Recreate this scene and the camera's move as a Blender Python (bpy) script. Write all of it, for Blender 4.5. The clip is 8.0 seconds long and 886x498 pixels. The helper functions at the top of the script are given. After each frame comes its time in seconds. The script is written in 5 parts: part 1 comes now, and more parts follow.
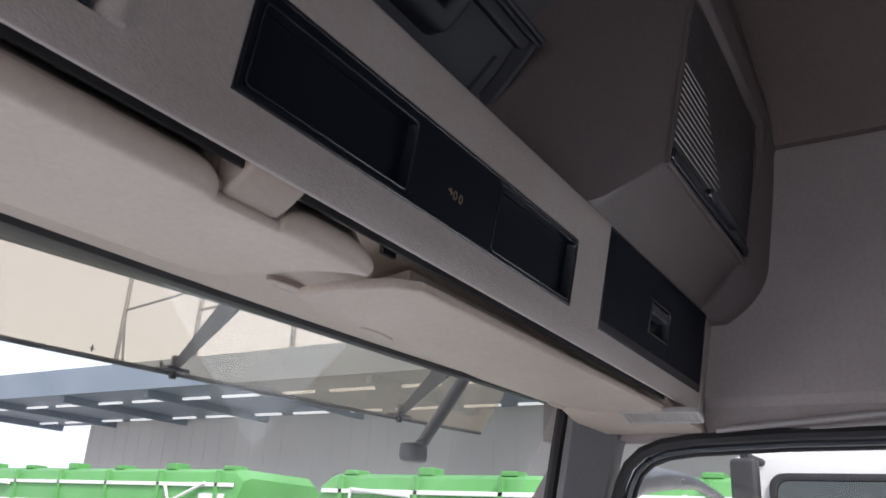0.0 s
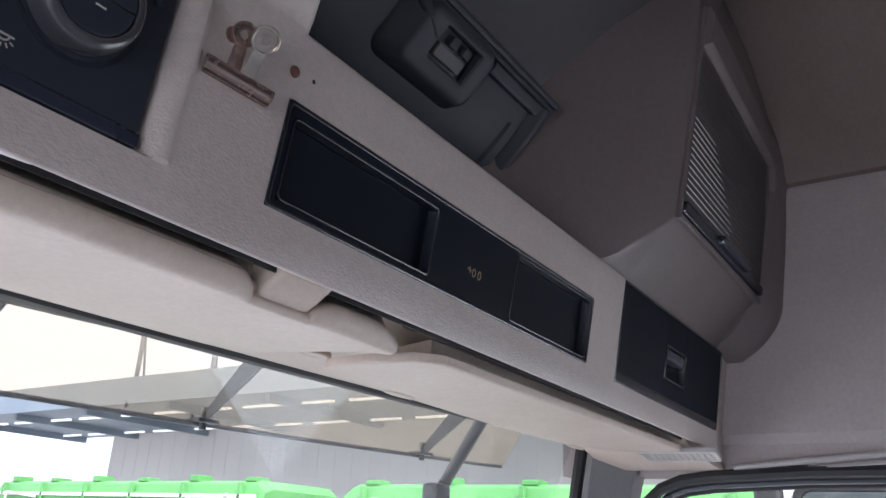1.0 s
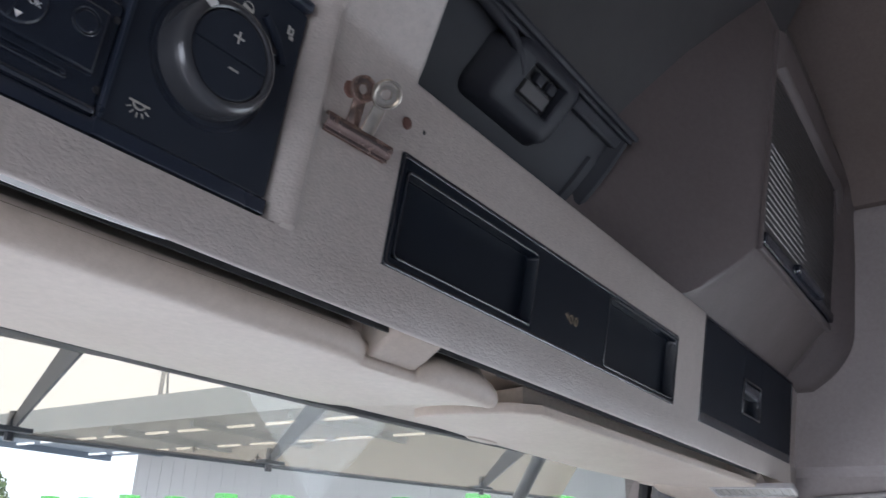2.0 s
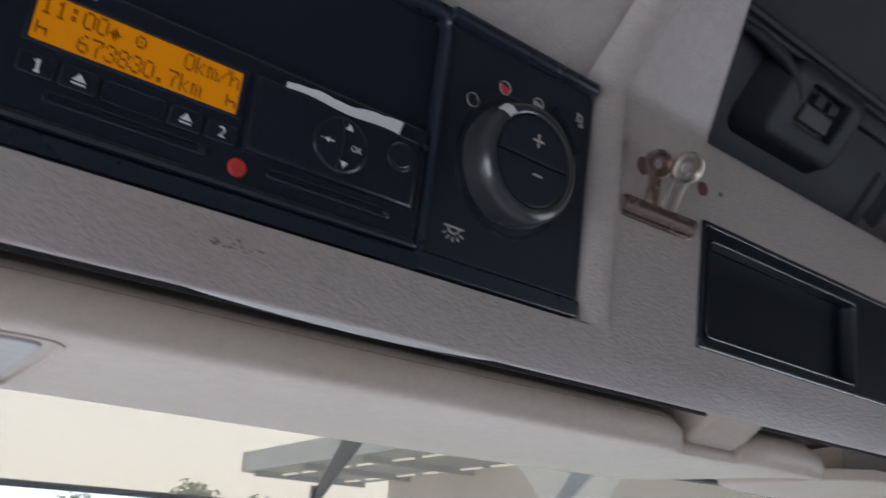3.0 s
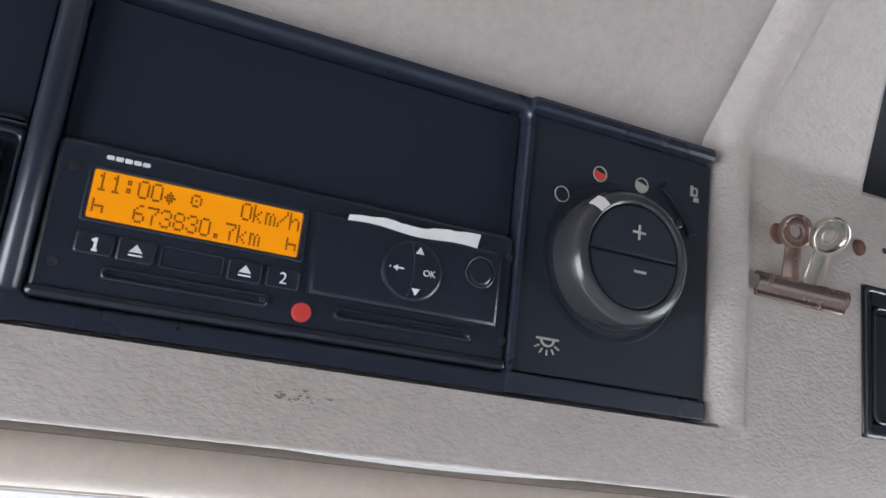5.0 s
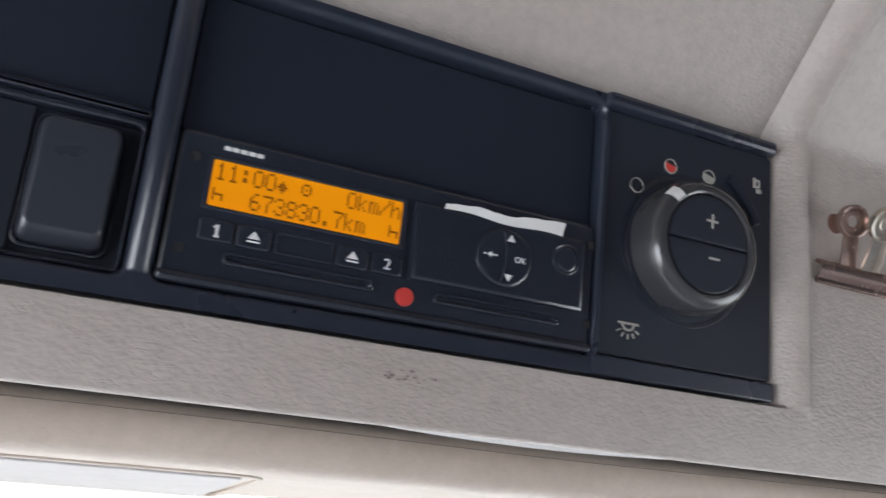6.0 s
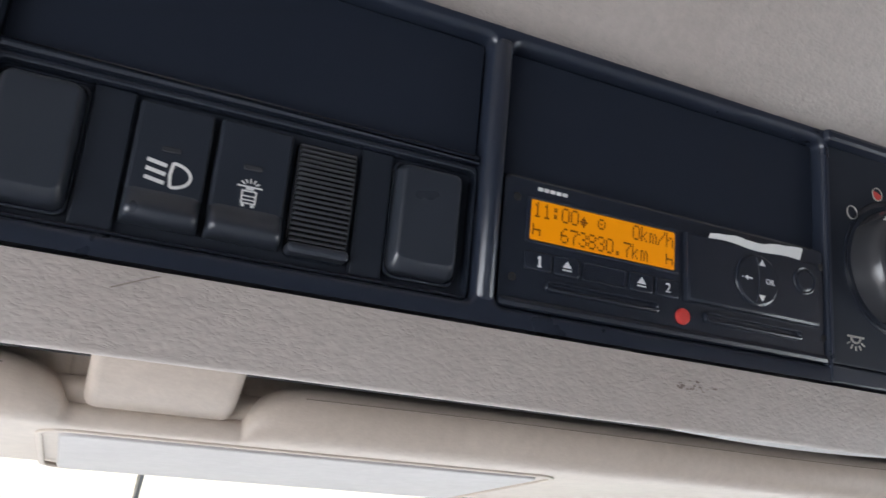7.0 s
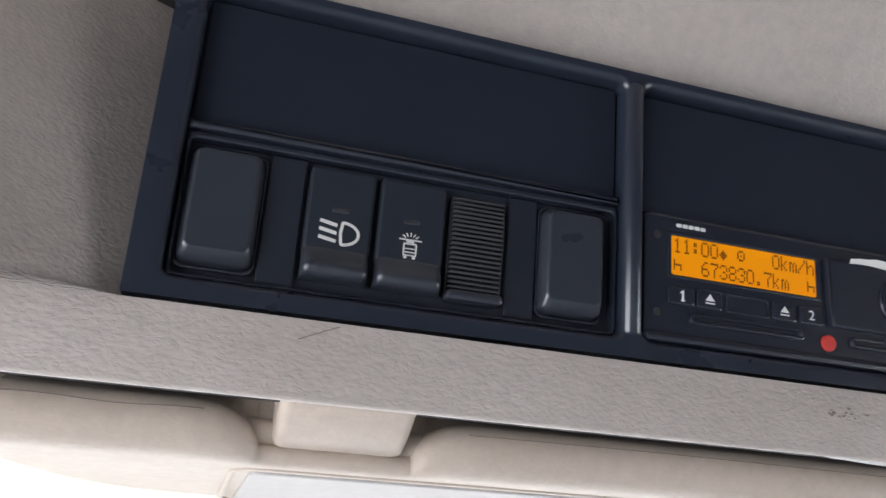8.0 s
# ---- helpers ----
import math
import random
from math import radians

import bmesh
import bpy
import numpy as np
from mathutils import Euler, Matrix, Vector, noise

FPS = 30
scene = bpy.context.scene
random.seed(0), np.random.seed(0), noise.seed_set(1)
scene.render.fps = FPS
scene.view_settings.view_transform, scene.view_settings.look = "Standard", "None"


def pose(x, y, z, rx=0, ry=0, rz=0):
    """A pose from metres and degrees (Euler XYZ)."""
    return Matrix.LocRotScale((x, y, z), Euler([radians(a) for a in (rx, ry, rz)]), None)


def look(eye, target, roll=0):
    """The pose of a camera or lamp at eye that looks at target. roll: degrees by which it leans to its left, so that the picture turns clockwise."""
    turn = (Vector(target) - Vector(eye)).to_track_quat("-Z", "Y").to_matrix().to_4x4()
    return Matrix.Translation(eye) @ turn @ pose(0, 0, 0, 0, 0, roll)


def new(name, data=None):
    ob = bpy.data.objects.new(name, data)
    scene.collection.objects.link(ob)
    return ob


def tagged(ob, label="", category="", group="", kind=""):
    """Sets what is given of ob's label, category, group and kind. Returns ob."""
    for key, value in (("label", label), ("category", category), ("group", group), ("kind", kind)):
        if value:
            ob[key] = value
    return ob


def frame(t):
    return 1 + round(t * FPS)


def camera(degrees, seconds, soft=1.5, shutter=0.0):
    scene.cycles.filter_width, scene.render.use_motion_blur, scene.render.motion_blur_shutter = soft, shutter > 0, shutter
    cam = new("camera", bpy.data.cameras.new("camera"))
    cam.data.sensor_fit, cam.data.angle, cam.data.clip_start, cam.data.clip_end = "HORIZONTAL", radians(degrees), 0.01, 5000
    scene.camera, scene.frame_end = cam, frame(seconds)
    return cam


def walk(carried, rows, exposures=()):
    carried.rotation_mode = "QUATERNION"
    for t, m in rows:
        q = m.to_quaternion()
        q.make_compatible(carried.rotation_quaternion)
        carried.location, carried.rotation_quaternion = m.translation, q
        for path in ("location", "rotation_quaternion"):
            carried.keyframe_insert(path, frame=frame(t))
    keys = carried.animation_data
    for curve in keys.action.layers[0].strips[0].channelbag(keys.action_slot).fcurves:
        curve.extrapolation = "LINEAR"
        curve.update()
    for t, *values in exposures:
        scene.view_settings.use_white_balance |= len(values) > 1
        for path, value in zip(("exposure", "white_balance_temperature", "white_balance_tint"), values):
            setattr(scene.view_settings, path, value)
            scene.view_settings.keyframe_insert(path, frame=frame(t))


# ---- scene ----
cam = camera(57.6, 8.0, shutter=0.3)
PATH = [
    (0, (0.011, -0.023, 1.442), (1.584, 1.006, 2.125), 3.5),
    (0.5, (-0.015, -0.038, 1.481), (1.543, 1.013, 2.165), 3.1),
    (1, (-0.034, -0.046, 1.488), (1.511, 1.016, 2.183), 3.0),
    (1.2, (-0.041, -0.046, 1.492), (1.499, 1.02, 2.194), 3.1),
    (2.3, (-0.067, 0.04, 1.531), (1.397, 1.183, 2.273), 2.0),
    (2.5, (-0.073, 0.047, 1.538), (1.316, 1.279, 2.282), 2.0),
    (3, (-0.089, 0.058, 1.565), (1.045, 1.53, 2.307), 2.4),
    (3.5, (-0.082, 0.067, 1.605), (0.773, 1.724, 2.331), 2.6),
    (4, (-0.046, 0.046, 1.624), (0.693, 1.754, 2.355), 3.2),
    (4.2, (-0.038, 0.044, 1.617), (0.677, 1.754, 2.37), 3.0),
    (5.5, (-0.066, 0.037, 1.619), (0.678, 1.75, 2.335), 3.2),
    (6, (-0.092, 0.047, 1.604), (0.66, 1.743, 2.353), 2.6),
    (6.5, (-0.164, 0.072, 1.603), (0.584, 1.764, 2.362), 2.3),
    (7, (-0.213, 0.057, 1.59), (0.522, 1.748, 2.365), 2.0),
    (7.5, (-0.236, 0.058, 1.592), (0.4, 1.775, 2.397), 1.9),
    (8, (-0.241, 0.046, 1.589), (0.271, 1.796, 2.41), 2.2),
]
EXPOSURES = [(0.0, 0.0, 6350, 18), (0.5, 0.42, 6200, 18), (1.0, 0.63, 6100, 18), (2.5, 0.52, 5950, 12), (3.0, 0.2, 6050, 13), (3.5, 0.4, 6250, 13), (4.0, 1.4, 6200, 11),
             (5.5, 1.35, 6300, 11), (6.0, 1.2, 6400, 11), (6.5, 1.05, 6400, 11), (7.0, 1.0, 6400, 11), (7.5, 0.95, 6450, 12), (8.0, 1.2, 6450, 11)]
walk(cam, [(t, look(eye, target, roll)) for t, eye, target, roll in PATH], EXPOSURES)

# ---- world, sun, large lights ----
sky_world = bpy.data.worlds.new("sky")
scene.world = sky_world
sky_world.use_nodes = True
wn, wl = sky_world.node_tree.nodes, sky_world.node_tree.links
wn.clear()
sky_tex = wn.new("ShaderNodeTexSky")
sky_tex.sky_type, sky_tex.sun_disc = "NISHITA", False
sky_tex.sun_elevation, sky_tex.sun_rotation = radians(48), radians(-150)
sky_tex.air_density, sky_tex.dust_density = 1.4, 4.0
haze = wn.new("ShaderNodeMixRGB")
haze.inputs[0].default_value = 0.72
haze.inputs[2].default_value = (8.9, 9.1, 9.8, 1)
sky_bg, sky_out = wn.new("ShaderNodeBackground"), wn.new("ShaderNodeOutputWorld")
sky_bg.inputs[1].default_value = 0.185
wl.new(sky_tex.outputs[0], haze.inputs[1])
wl.new(haze.outputs[0], sky_bg.inputs[0])
wl.new(sky_bg.outputs[0], sky_out.inputs[0])


def lamp(name, kind, m, energy, color=(1, 1, 1), **more):
    data = bpy.data.lights.new(name, kind)
    data.energy, data.color = energy, color
    for key, value in more.items():
        if key == "angle":
            data.angle = value
        elif key == "size":
            data.size = value
        elif key == "size_y":
            data.shape, data.size_y = "RECTANGLE", value
    ob = new(name, data)
    ob.matrix_world = m
    return ob


# hazy sun from behind and to the left of the truck
lamp("sun", "SUN", look((-6, -9, 12), (0, 0, 0)), 4.0, (1.0, 0.95, 0.88), angle=radians(12))
# sky light through the windscreen, the door windows
lamp("windscreen_light", "AREA", look((0.18, 0.86, 1.16), (0.18, -0.30, 0.62)), 4.6, (0.86, 0.92, 1.0), size=2.0, size_y=0.56)
lamp("door_light", "AREA", look((-0.985, -0.25, 1.29), (0.25, -0.25, 1.29)), 4.8, (0.86, 0.92, 1.0), size=1.05, size_y=0.60)
lamp("window_light", "AREA", look((1.385, -0.36, 1.29), (0.3, -0.36, 1.29)), 2.6, (0.86, 0.92, 1.0), size=0.75, size_y=0.60)

# ---- materials ----
def material(name, color, rough=0.5, metal=0.0, coat=0.0, spec=0.5, emit=None, strength=0.0, alpha=None):
    """A Principled material and its nodes."""
    mat = bpy.data.materials.new(name)
    mat.use_nodes = True
    nt = mat.node_tree
    b = nt.nodes["Principled BSDF"]
    b.inputs["Base Color"].default_value = (*color, 1)
    b.inputs["Roughness"].default_value = rough
    b.inputs["Metallic"].default_value = metal
    b.inputs["Coat Weight"].default_value = coat
    b.inputs["Specular IOR Level"].default_value = spec
    if emit:
        b.inputs["Emission Color"].default_value = (*emit, 1)
        b.inputs["Emission Strength"].default_value = strength
    return mat, nt, b


def coords(nt, scale=(1, 1, 1)):
    tc = nt.nodes.new("ShaderNodeTexCoord")
    mp = nt.nodes.new("ShaderNodeMapping")
    mp.inputs["Scale"].default_value = scale
    nt.links.new(tc.outputs["Object"], mp.inputs["Vector"])
    return mp.outputs["Vector"]


def noise_tex(nt, vec, scale, detail=3.0, rough=0.55, distort=0.0):
    n = nt.nodes.new("ShaderNodeTexNoise")
    n.inputs["Scale"].default_value, n.inputs["Detail"].default_value = scale, detail
    n.inputs["Roughness"].default_value, n.inputs["Distortion"].default_value = rough, distort
    nt.links.new(vec, n.inputs["Vector"])
    return n.outputs["Fac"]


def ramp(nt, fac, stops):
    r = nt.nodes.new("ShaderNodeValToRGB")
    el = r.color_ramp.elements
    el[0].position, el[0].color = stops[0][0], (*stops[0][1], 1)
    el[1].position, el[1].color = stops[-1][0], (*stops[-1][1], 1)
    for p, c in stops[1:-1]:
        e = el.new(p)
        e.color = (*c, 1)
    nt.links.new(fac, r.inputs["Fac"])
    return r.outputs["Color"]


def blend(nt, fac, a, b, mode="MIX"):
    m = nt.nodes.new("ShaderNodeMixRGB")
    m.blend_type = mode
    if isinstance(fac, float):
        m.inputs[0].default_value = fac
    else:
        nt.links.new(fac, m.inputs[0])
    for i, c in ((1, a), (2, b)):
        if isinstance(c, tuple):
            m.inputs[i].default_value = (*c, 1)
        else:
            nt.links.new(c, m.inputs[i])
    return m.outputs[0]


def calc(nt, op, a, b=0.0):
    m = nt.nodes.new("ShaderNodeMath")
    m.operation = op
    for i, c in ((0, a), (1, b)):
        if isinstance(c, (int, float)):
            m.inputs[i].default_value = c
        else:
            nt.links.new(c, m.inputs[i])
    return m.outputs[0]


def bump(nt, bsdf, height, strength, distance):
    n = nt.nodes.new("ShaderNodeBump")
    n.inputs["Strength"].default_value, n.inputs["Distance"].default_value = strength, distance
    nt.links.new(height, n.inputs["Height"])
    nt.links.new(n.outputs[0], bsdf.inputs["Normal"])


def grain(nt, vec, cell):
    """Leather-like height: soft pebbles, longer along the panel, parted by shallow creases."""
    mp = nt.nodes.new("ShaderNodeMapping")
    mp.inputs["Scale"].default_value = (0.58, 1.0, 1.0)
    mp.inputs["Rotation"].default_value = (0, 0, 0.12)
    nt.links.new(vec, mp.inputs["Vector"])
    vec = mp.outputs["Vector"]
    def creases(scale, lo, hi):
        """1 on the pebbles, falling to 0 in winding furrows between them."""
        d = calc(nt, "ABSOLUTE", calc(nt, "SUBTRACT", noise_tex(nt, vec, scale, 1.5, 0.5, 0.7), 0.5))
        edge = nt.nodes.new("ShaderNodeMapRange")
        edge.interpolation_type = "SMOOTHERSTEP"
        edge.inputs["From Min"].default_value, edge.inputs["From Max"].default_value = lo, hi
        nt.links.new(d, edge.inputs["Value"])
        return edge.outputs[0]
    soft = ramp(nt, noise_tex(nt, vec, 0.10 / cell, 4, 0.6), [(0.34, (0.45, 0.45, 0.45)), (0.62, (1, 1, 1))])
    furrow = calc(nt, "MULTIPLY", calc(nt, "MULTIPLY", creases(0.42 / cell, 0.0, 0.12), creases(0.75 / cell, -0.03, 0.15)), soft)
    warp = nt.nodes.new("ShaderNodeTexNoise")
    warp.inputs["Scale"].default_value, warp.inputs["Detail"].default_value = 0.45 / cell, 3
    nt.links.new(vec, warp.inputs["Vector"])
    add = nt.nodes.new("ShaderNodeVectorMath")
    add.operation = "MULTIPLY_ADD"
    nt.links.new(warp.outputs["Color"], add.inputs[0])
    add.inputs[1].default_value = (cell * 1.6,) * 3
    nt.links.new(vec, add.inputs[2])
    v = nt.nodes.new("ShaderNodeTexVoronoi")
    v.feature = "SMOOTH_F1"
    v.inputs["Scale"].default_value, v.inputs["Smoothness"].default_value, v.inputs["Randomness"].default_value = 0.85 / cell, 0.35, 1.0
    nt.links.new(add.outputs[0], v.inputs["Vector"])
    pebble = calc(nt, "MULTIPLY", calc(nt, "SUBTRACT", 1.0, v.outputs["Distance"]), 1.5)
    return calc(nt, "ADD", calc(nt, "ADD", pebble, calc(nt, "MULTIPLY", furrow, 0.55)), calc(nt, "MULTIPLY", noise_tex(nt, vec, 1.4 / cell, 3, 0.6), 0.5))


def moulded(name, color, dirt, rough, cell, strength, dist=0.0005):
    """Grained interior plastic with greasy patches, yellowing and small scuffs."""
    mat, nt, b = material(name, color, rough)
    vec = coords(nt)
    patch = ramp(nt, noise_tex(nt, vec, 5.5, 5, 0.62), [(0.34, (0, 0, 0)), (0.72, (1, 1, 1))])
    col = blend(nt, calc(nt, "MULTIPLY", patch, 0.55), color, dirt)
    fine = ramp(nt, noise_tex(nt, vec, 160, 3, 0.7), [(0.25, (0.9, 0.9, 0.9)), (0.75, (1.06, 1.06, 1.06))])
    col = blend(nt, 1.0, col, fine, "MULTIPLY")
    spots = ramp(nt, noise_tex(nt, vec, 46, 4, 0.75), [(0.70, (0, 0, 0)), (0.76, (1, 1, 1))])
    rare = ramp(nt, noise_tex(nt, vec, 9, 2), [(0.56, (0, 0, 0)), (0.64, (1, 1, 1))])
    col = blend(nt, calc(nt, "MULTIPLY", calc(nt, "MULTIPLY", spots, rare), 0.5), col, (color[0] * 0.3, color[1] * 0.27, color[2] * 0.24))
    nt.links.new(col, b.inputs["Base Color"])
    r = calc(nt, "ADD", calc(nt, "MULTIPLY", noise_tex(nt, vec, 14, 3), 0.22), rough - 0.11)
    nt.links.new(r, b.inputs["Roughness"])
    if cell:
        bump(nt, b, grain(nt, vec, cell), strength, dist)
    return mat


def dark(name, color, rough, grit=900, strength=0.12, dust=0.25, vary=0.18, spec=0.5):
    """Dark plastic with a fine texture and a veil of dust."""
    mat, nt, b = material(name, color, rough, spec=spec)
    vec = coords(nt)
    veil = ramp(nt, noise_tex(nt, vec, 11, 6, 0.68), [(0.4, (0, 0, 0)), (0.8, (1, 1, 1))])
    c2 = tuple(c * 1.6 + 0.006 for c in color)
    col = blend(nt, calc(nt, "MULTIPLY", veil, dust), color, c2)
    speck = ramp(nt, noise_tex(nt, vec, 420, 2, 0.8), [(0.74, (0, 0, 0)), (0.8, (1, 1, 1))])
    col = blend(nt, calc(nt, "MULTIPLY", speck, 0.10), col, (0.15, 0.15, 0.15))
    nt.links.new(col, b.inputs["Base Color"])
    nt.links.new(calc(nt, "ADD", calc(nt, "MULTIPLY", noise_tex(nt, vec, 25, 4), vary), rough - vary / 2), b.inputs["Roughness"])
    bump(nt, b, noise_tex(nt, vec, grit, 2), strength, 0.0002)
    return mat


BEIGE = moulded("beige grained plastic", (0.49, 0.438, 0.400), (0.37, 0.312, 0.270), 0.40, 0.0016, 0.40, 0.0005)
BEIGE_SMOOTH = moulded("beige satin plastic", (0.43, 0.405, 0.395), (0.37, 0.335, 0.315), 0.45, 0.0025, 0.10)
VINYL = moulded("beige visor vinyl", (0.53, 0.45, 0.378), (0.44, 0.36, 0.295), 0.48, 0.0016, 0.16, 0.0003)
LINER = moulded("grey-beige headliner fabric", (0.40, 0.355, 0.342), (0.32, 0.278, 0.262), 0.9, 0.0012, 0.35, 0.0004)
# brown cloth, also darkened to hold the shade high in the cab
ROOF_CLOTH_SHADED = moulded("brownish roof lining fabric darkened for shade", (0.205, 0.163, 0.144), (0.165, 0.126, 0.107), 0.9, 0.0012, 0.35, 0.0004)
LOCKER = moulded("taupe locker plastic", (0.150, 0.126, 0.121), (0.124, 0.100, 0.094), 0.38, 0.0022, 0.18)
LID = dark("slate grey moulded panel", (0.064, 0.061, 0.062), 0.55, 500, 0.2)
UPPER = dark("dark slate plastic", (0.0285, 0.0300, 0.0375), 0.52, 700, 0.2, 0.2, 0.1, 0.25)
SHUTTER = dark("dark grey shutter plastic", (0.050, 0.048, 0.048), 0.30, 900, 0.02, 0.1, 0.03)
BLACK = dark("black satin plastic", (0.0155, 0.0200, 0.0310), 0.26, 900, 0.05, 0.15, 0.05, 0.9)
BEZEL = dark("blue-black bezel plastic", (0.0205, 0.0265, 0.0425), 0.28, 900, 0.05, 0.15, 0.05, 0.8)
BLACK_MATT = dark("black matt plastic", (0.021, 0.0255, 0.0355), 0.46, 800, 0.2, 0.2, 0.08, 0.25)
BLACK_GLOSS = dark("black smooth plastic", (0.0165, 0.0215, 0.0340), 0.45, 900, 0.04, 0.15, 0.05, 0.22)
# darker copies of the panel black: the dimmer light here is in the colour
TRAY_SHADED = dark("black tray plastic darkened for shade", (0.0062, 0.0092, 0.0155), 0.5, 900, 0.05, 0.15, 0.06, 0.12)
TRAY_EDGE_SHADED = dark("black tray edge plastic darkened for shade", (0.008, 0.0112, 0.0175), 0.24, 900, 0.05, 0.1, 0.05, 1.0)
CHARCOAL = dark("charcoal plastic", (0.029, 0.034, 0.045), 0.30, spec=0.9)
RUBBER = dark("black window rubber", (0.018, 0.018, 0.02), 0.6)
PILLAR = moulded("grey pillar plastic", (0.150, 0.150, 0.156), (0.115, 0.113, 0.115), 0.45, 0.002, 0.25)
REAR_DARK = moulded("dark slate rear wall that cuts reflections", (0.040, 0.046, 0.060), (0.030, 0.034, 0.044), 0.9, 0.002, 0.3)
CAB_BOUNCE = moulded("pale grey cab bounce surface", (0.45, 0.455, 0.47), (0.38, 0.38, 0.39), 0.6, 0.002, 0.25)
SOFFIT_IN = dark("grey-blue painted metal", (0.013, 0.017, 0.026), 0.45)
GREYMETAL = dark("grey painted metal", (0.11, 0.115, 0.12), 0.45)
KNOB = dark("satin knob plastic", (0.046, 0.047, 0.052), 0.22, 500, 0.03, 0.1, 0.05, 0.8)
WHITE_INK = material("white print", (0.75, 0.74, 0.72), 0.6)[0]
WORN_INK = material("worn cream print", (0.42, 0.40, 0.36), 0.6)[0]
RED_INK = material("red print", (0.62, 0.05, 0.04), 0.5)[0]
LCD = material("amber backlit display", (0.22, 0.09, 0.0), 0.3, emit=(1.0, 0.33, 0.0), strength=0.27)[0]
LCD_INK = material("dark display segments", (0.05, 0.015, 0.002), 0.4, emit=(1.0, 0.22, 0.0), strength=0.035)[0]


def rusty(name, clean, amount, metal=0.9, rough=0.36):
    """Worn metal with brown rust bloom."""
    mat, nt, b = material(name, clean, rough, metal)
    vec = coords(nt)
    f = ramp(nt, noise_tex(nt, vec, 150, 4, 0.6), [(0.66 - amount * 0.4, (0, 0, 0)), (0.90 - amount * 0.4, (1, 1, 1))])
    nt.links.new(blend(nt, calc(nt, "MULTIPLY", f, 0.7), clean, (0.17, 0.085, 0.065)), b.inputs["Base Color"])
    nt.links.new(calc(nt, "ADD", calc(nt, "MULTIPLY", f, 0.25), rough), b.inputs["Roughness"])
    return mat


CLIP_STEEL = rusty("rust-spotted clip steel", (0.66, 0.60, 0.52), 0.10, 1.0, 0.20)
CLIP_RUST = rusty("browned clip steel", (0.46, 0.34, 0.30), 0.12, 0.9, 0.25)
RUST = rusty("rusted screw", (0.13, 0.065, 0.05), 0.9, 0.2, 0.6)
SCUFF = material("dark brown grime", (0.22, 0.175, 0.15), 0.8)[0]
# white of the paper scrap; also paints slat glints and the lit lip
PAPER_GLINT = material("white of torn paper and painted glints", (0.72, 0.71, 0.69), 0.85)[0]
LENS, lens_nt, lens_b = material("clear ribbed lamp lens", (0.75, 0.72, 0.66), 0.25)
lens_b.inputs["Transmission Weight"].default_value = 0.5


def pane_material(name, tint, gloss, diffuse=None, haze_amount=0.0):
    """Clear or tinted sheet: lets light straight through, with a thin gloss and a veil of dust."""
    mat = bpy.data.materials.new(name)
    mat.use_nodes = True
    nt = mat.node_tree
    nt.nodes.clear()
    tr, gl = nt.nodes.new("ShaderNodeBsdfTransparent"), nt.nodes.new("ShaderNodeBsdfGlossy")
    tr.inputs[0].default_value = (*tint, 1)
    gl.inputs["Roughness"].default_value = 0.03
    lw = nt.nodes.new("ShaderNodeLayerWeight")
    lw.inputs["Blend"].default_value = 0.5
    sheen = calc(nt, "ADD", calc(nt, "MULTIPLY", calc(nt, "POWER", lw.outputs["Facing"], 3.0), gloss * 5), gloss)
    m1 = nt.nodes.new("ShaderNodeMixShader")
    nt.links.new(sheen, m1.inputs[0])
    nt.links.new(tr.outputs[0], m1.inputs[1])
    nt.links.new(gl.outputs[0], m1.inputs[2])
    out = nt.nodes.new("ShaderNodeOutputMaterial")
    last = m1.outputs[0]
    if diffuse:
        df = nt.nodes.new("ShaderNodeBsdfTranslucent")
        df.inputs[0].default_value = (*diffuse, 1)
        m2 = nt.nodes.new("ShaderNodeMixShader")
        vec = coords(nt)
        f = calc(nt, "ADD", calc(nt, "MULTIPLY", noise_tex(nt, vec, 7, 5, 0.6), 0.5 * haze_amount), 0.75 * haze_amount)
        nt.links.new(f, m2.inputs[0])
        nt.links.new(last, m2.inputs[1])
        nt.links.new(df.outputs[0], m2.inputs[2])
        last = m2.outputs[0]
    nt.links.new(last, out.inputs[0])
    return mat


GLASS = pane_material("windscreen glass", (0.94, 0.96, 0.955), 0.032, (0.85, 0.86, 0.88), 0.004)
SMOKE = pane_material("weathered smoke-tinted acrylic", (0.82, 0.755, 0.665), 0.02, (0.92, 0.88, 0.80), 0.09)

# ---- mesh tools ----
def part(name, bm, mat, parent=None, label="", smooth=True, m=None, sharp=38):
    """Links a bmesh as one mesh object under a thing or a part."""
    bmesh.ops.recalc_face_normals(bm, faces=bm.faces)
    me = bpy.data.meshes.new(name)
    mark = bm.faces.layers.int.get("plain")
    flat = [len(f.verts) > 4 or bool(mark and f[mark]) for f in bm.faces]
    bm.to_mesh(me)
    bm.free()
    if smooth:
        for p in me.polygons:
            p.use_smooth = True
        me.set_sharp_from_angle(angle=radians(sharp))
        for p, plain in zip(me.polygons, flat):
            p.use_smooth = not plain
    me.materials.append(mat)
    ob = new(name, me)
    if parent:
        ob.parent = parent
    if m is not None:
        ob.matrix_basis = m
    if label:
        tagged(ob, label)
    return ob


def thing(name, label, category, m=None, group="", kind=""):
    ob = new(name)
    ob.empty_display_size = 0.02
    if m is not None:
        ob.matrix_basis = m
    return tagged(ob, label, category, group, kind)


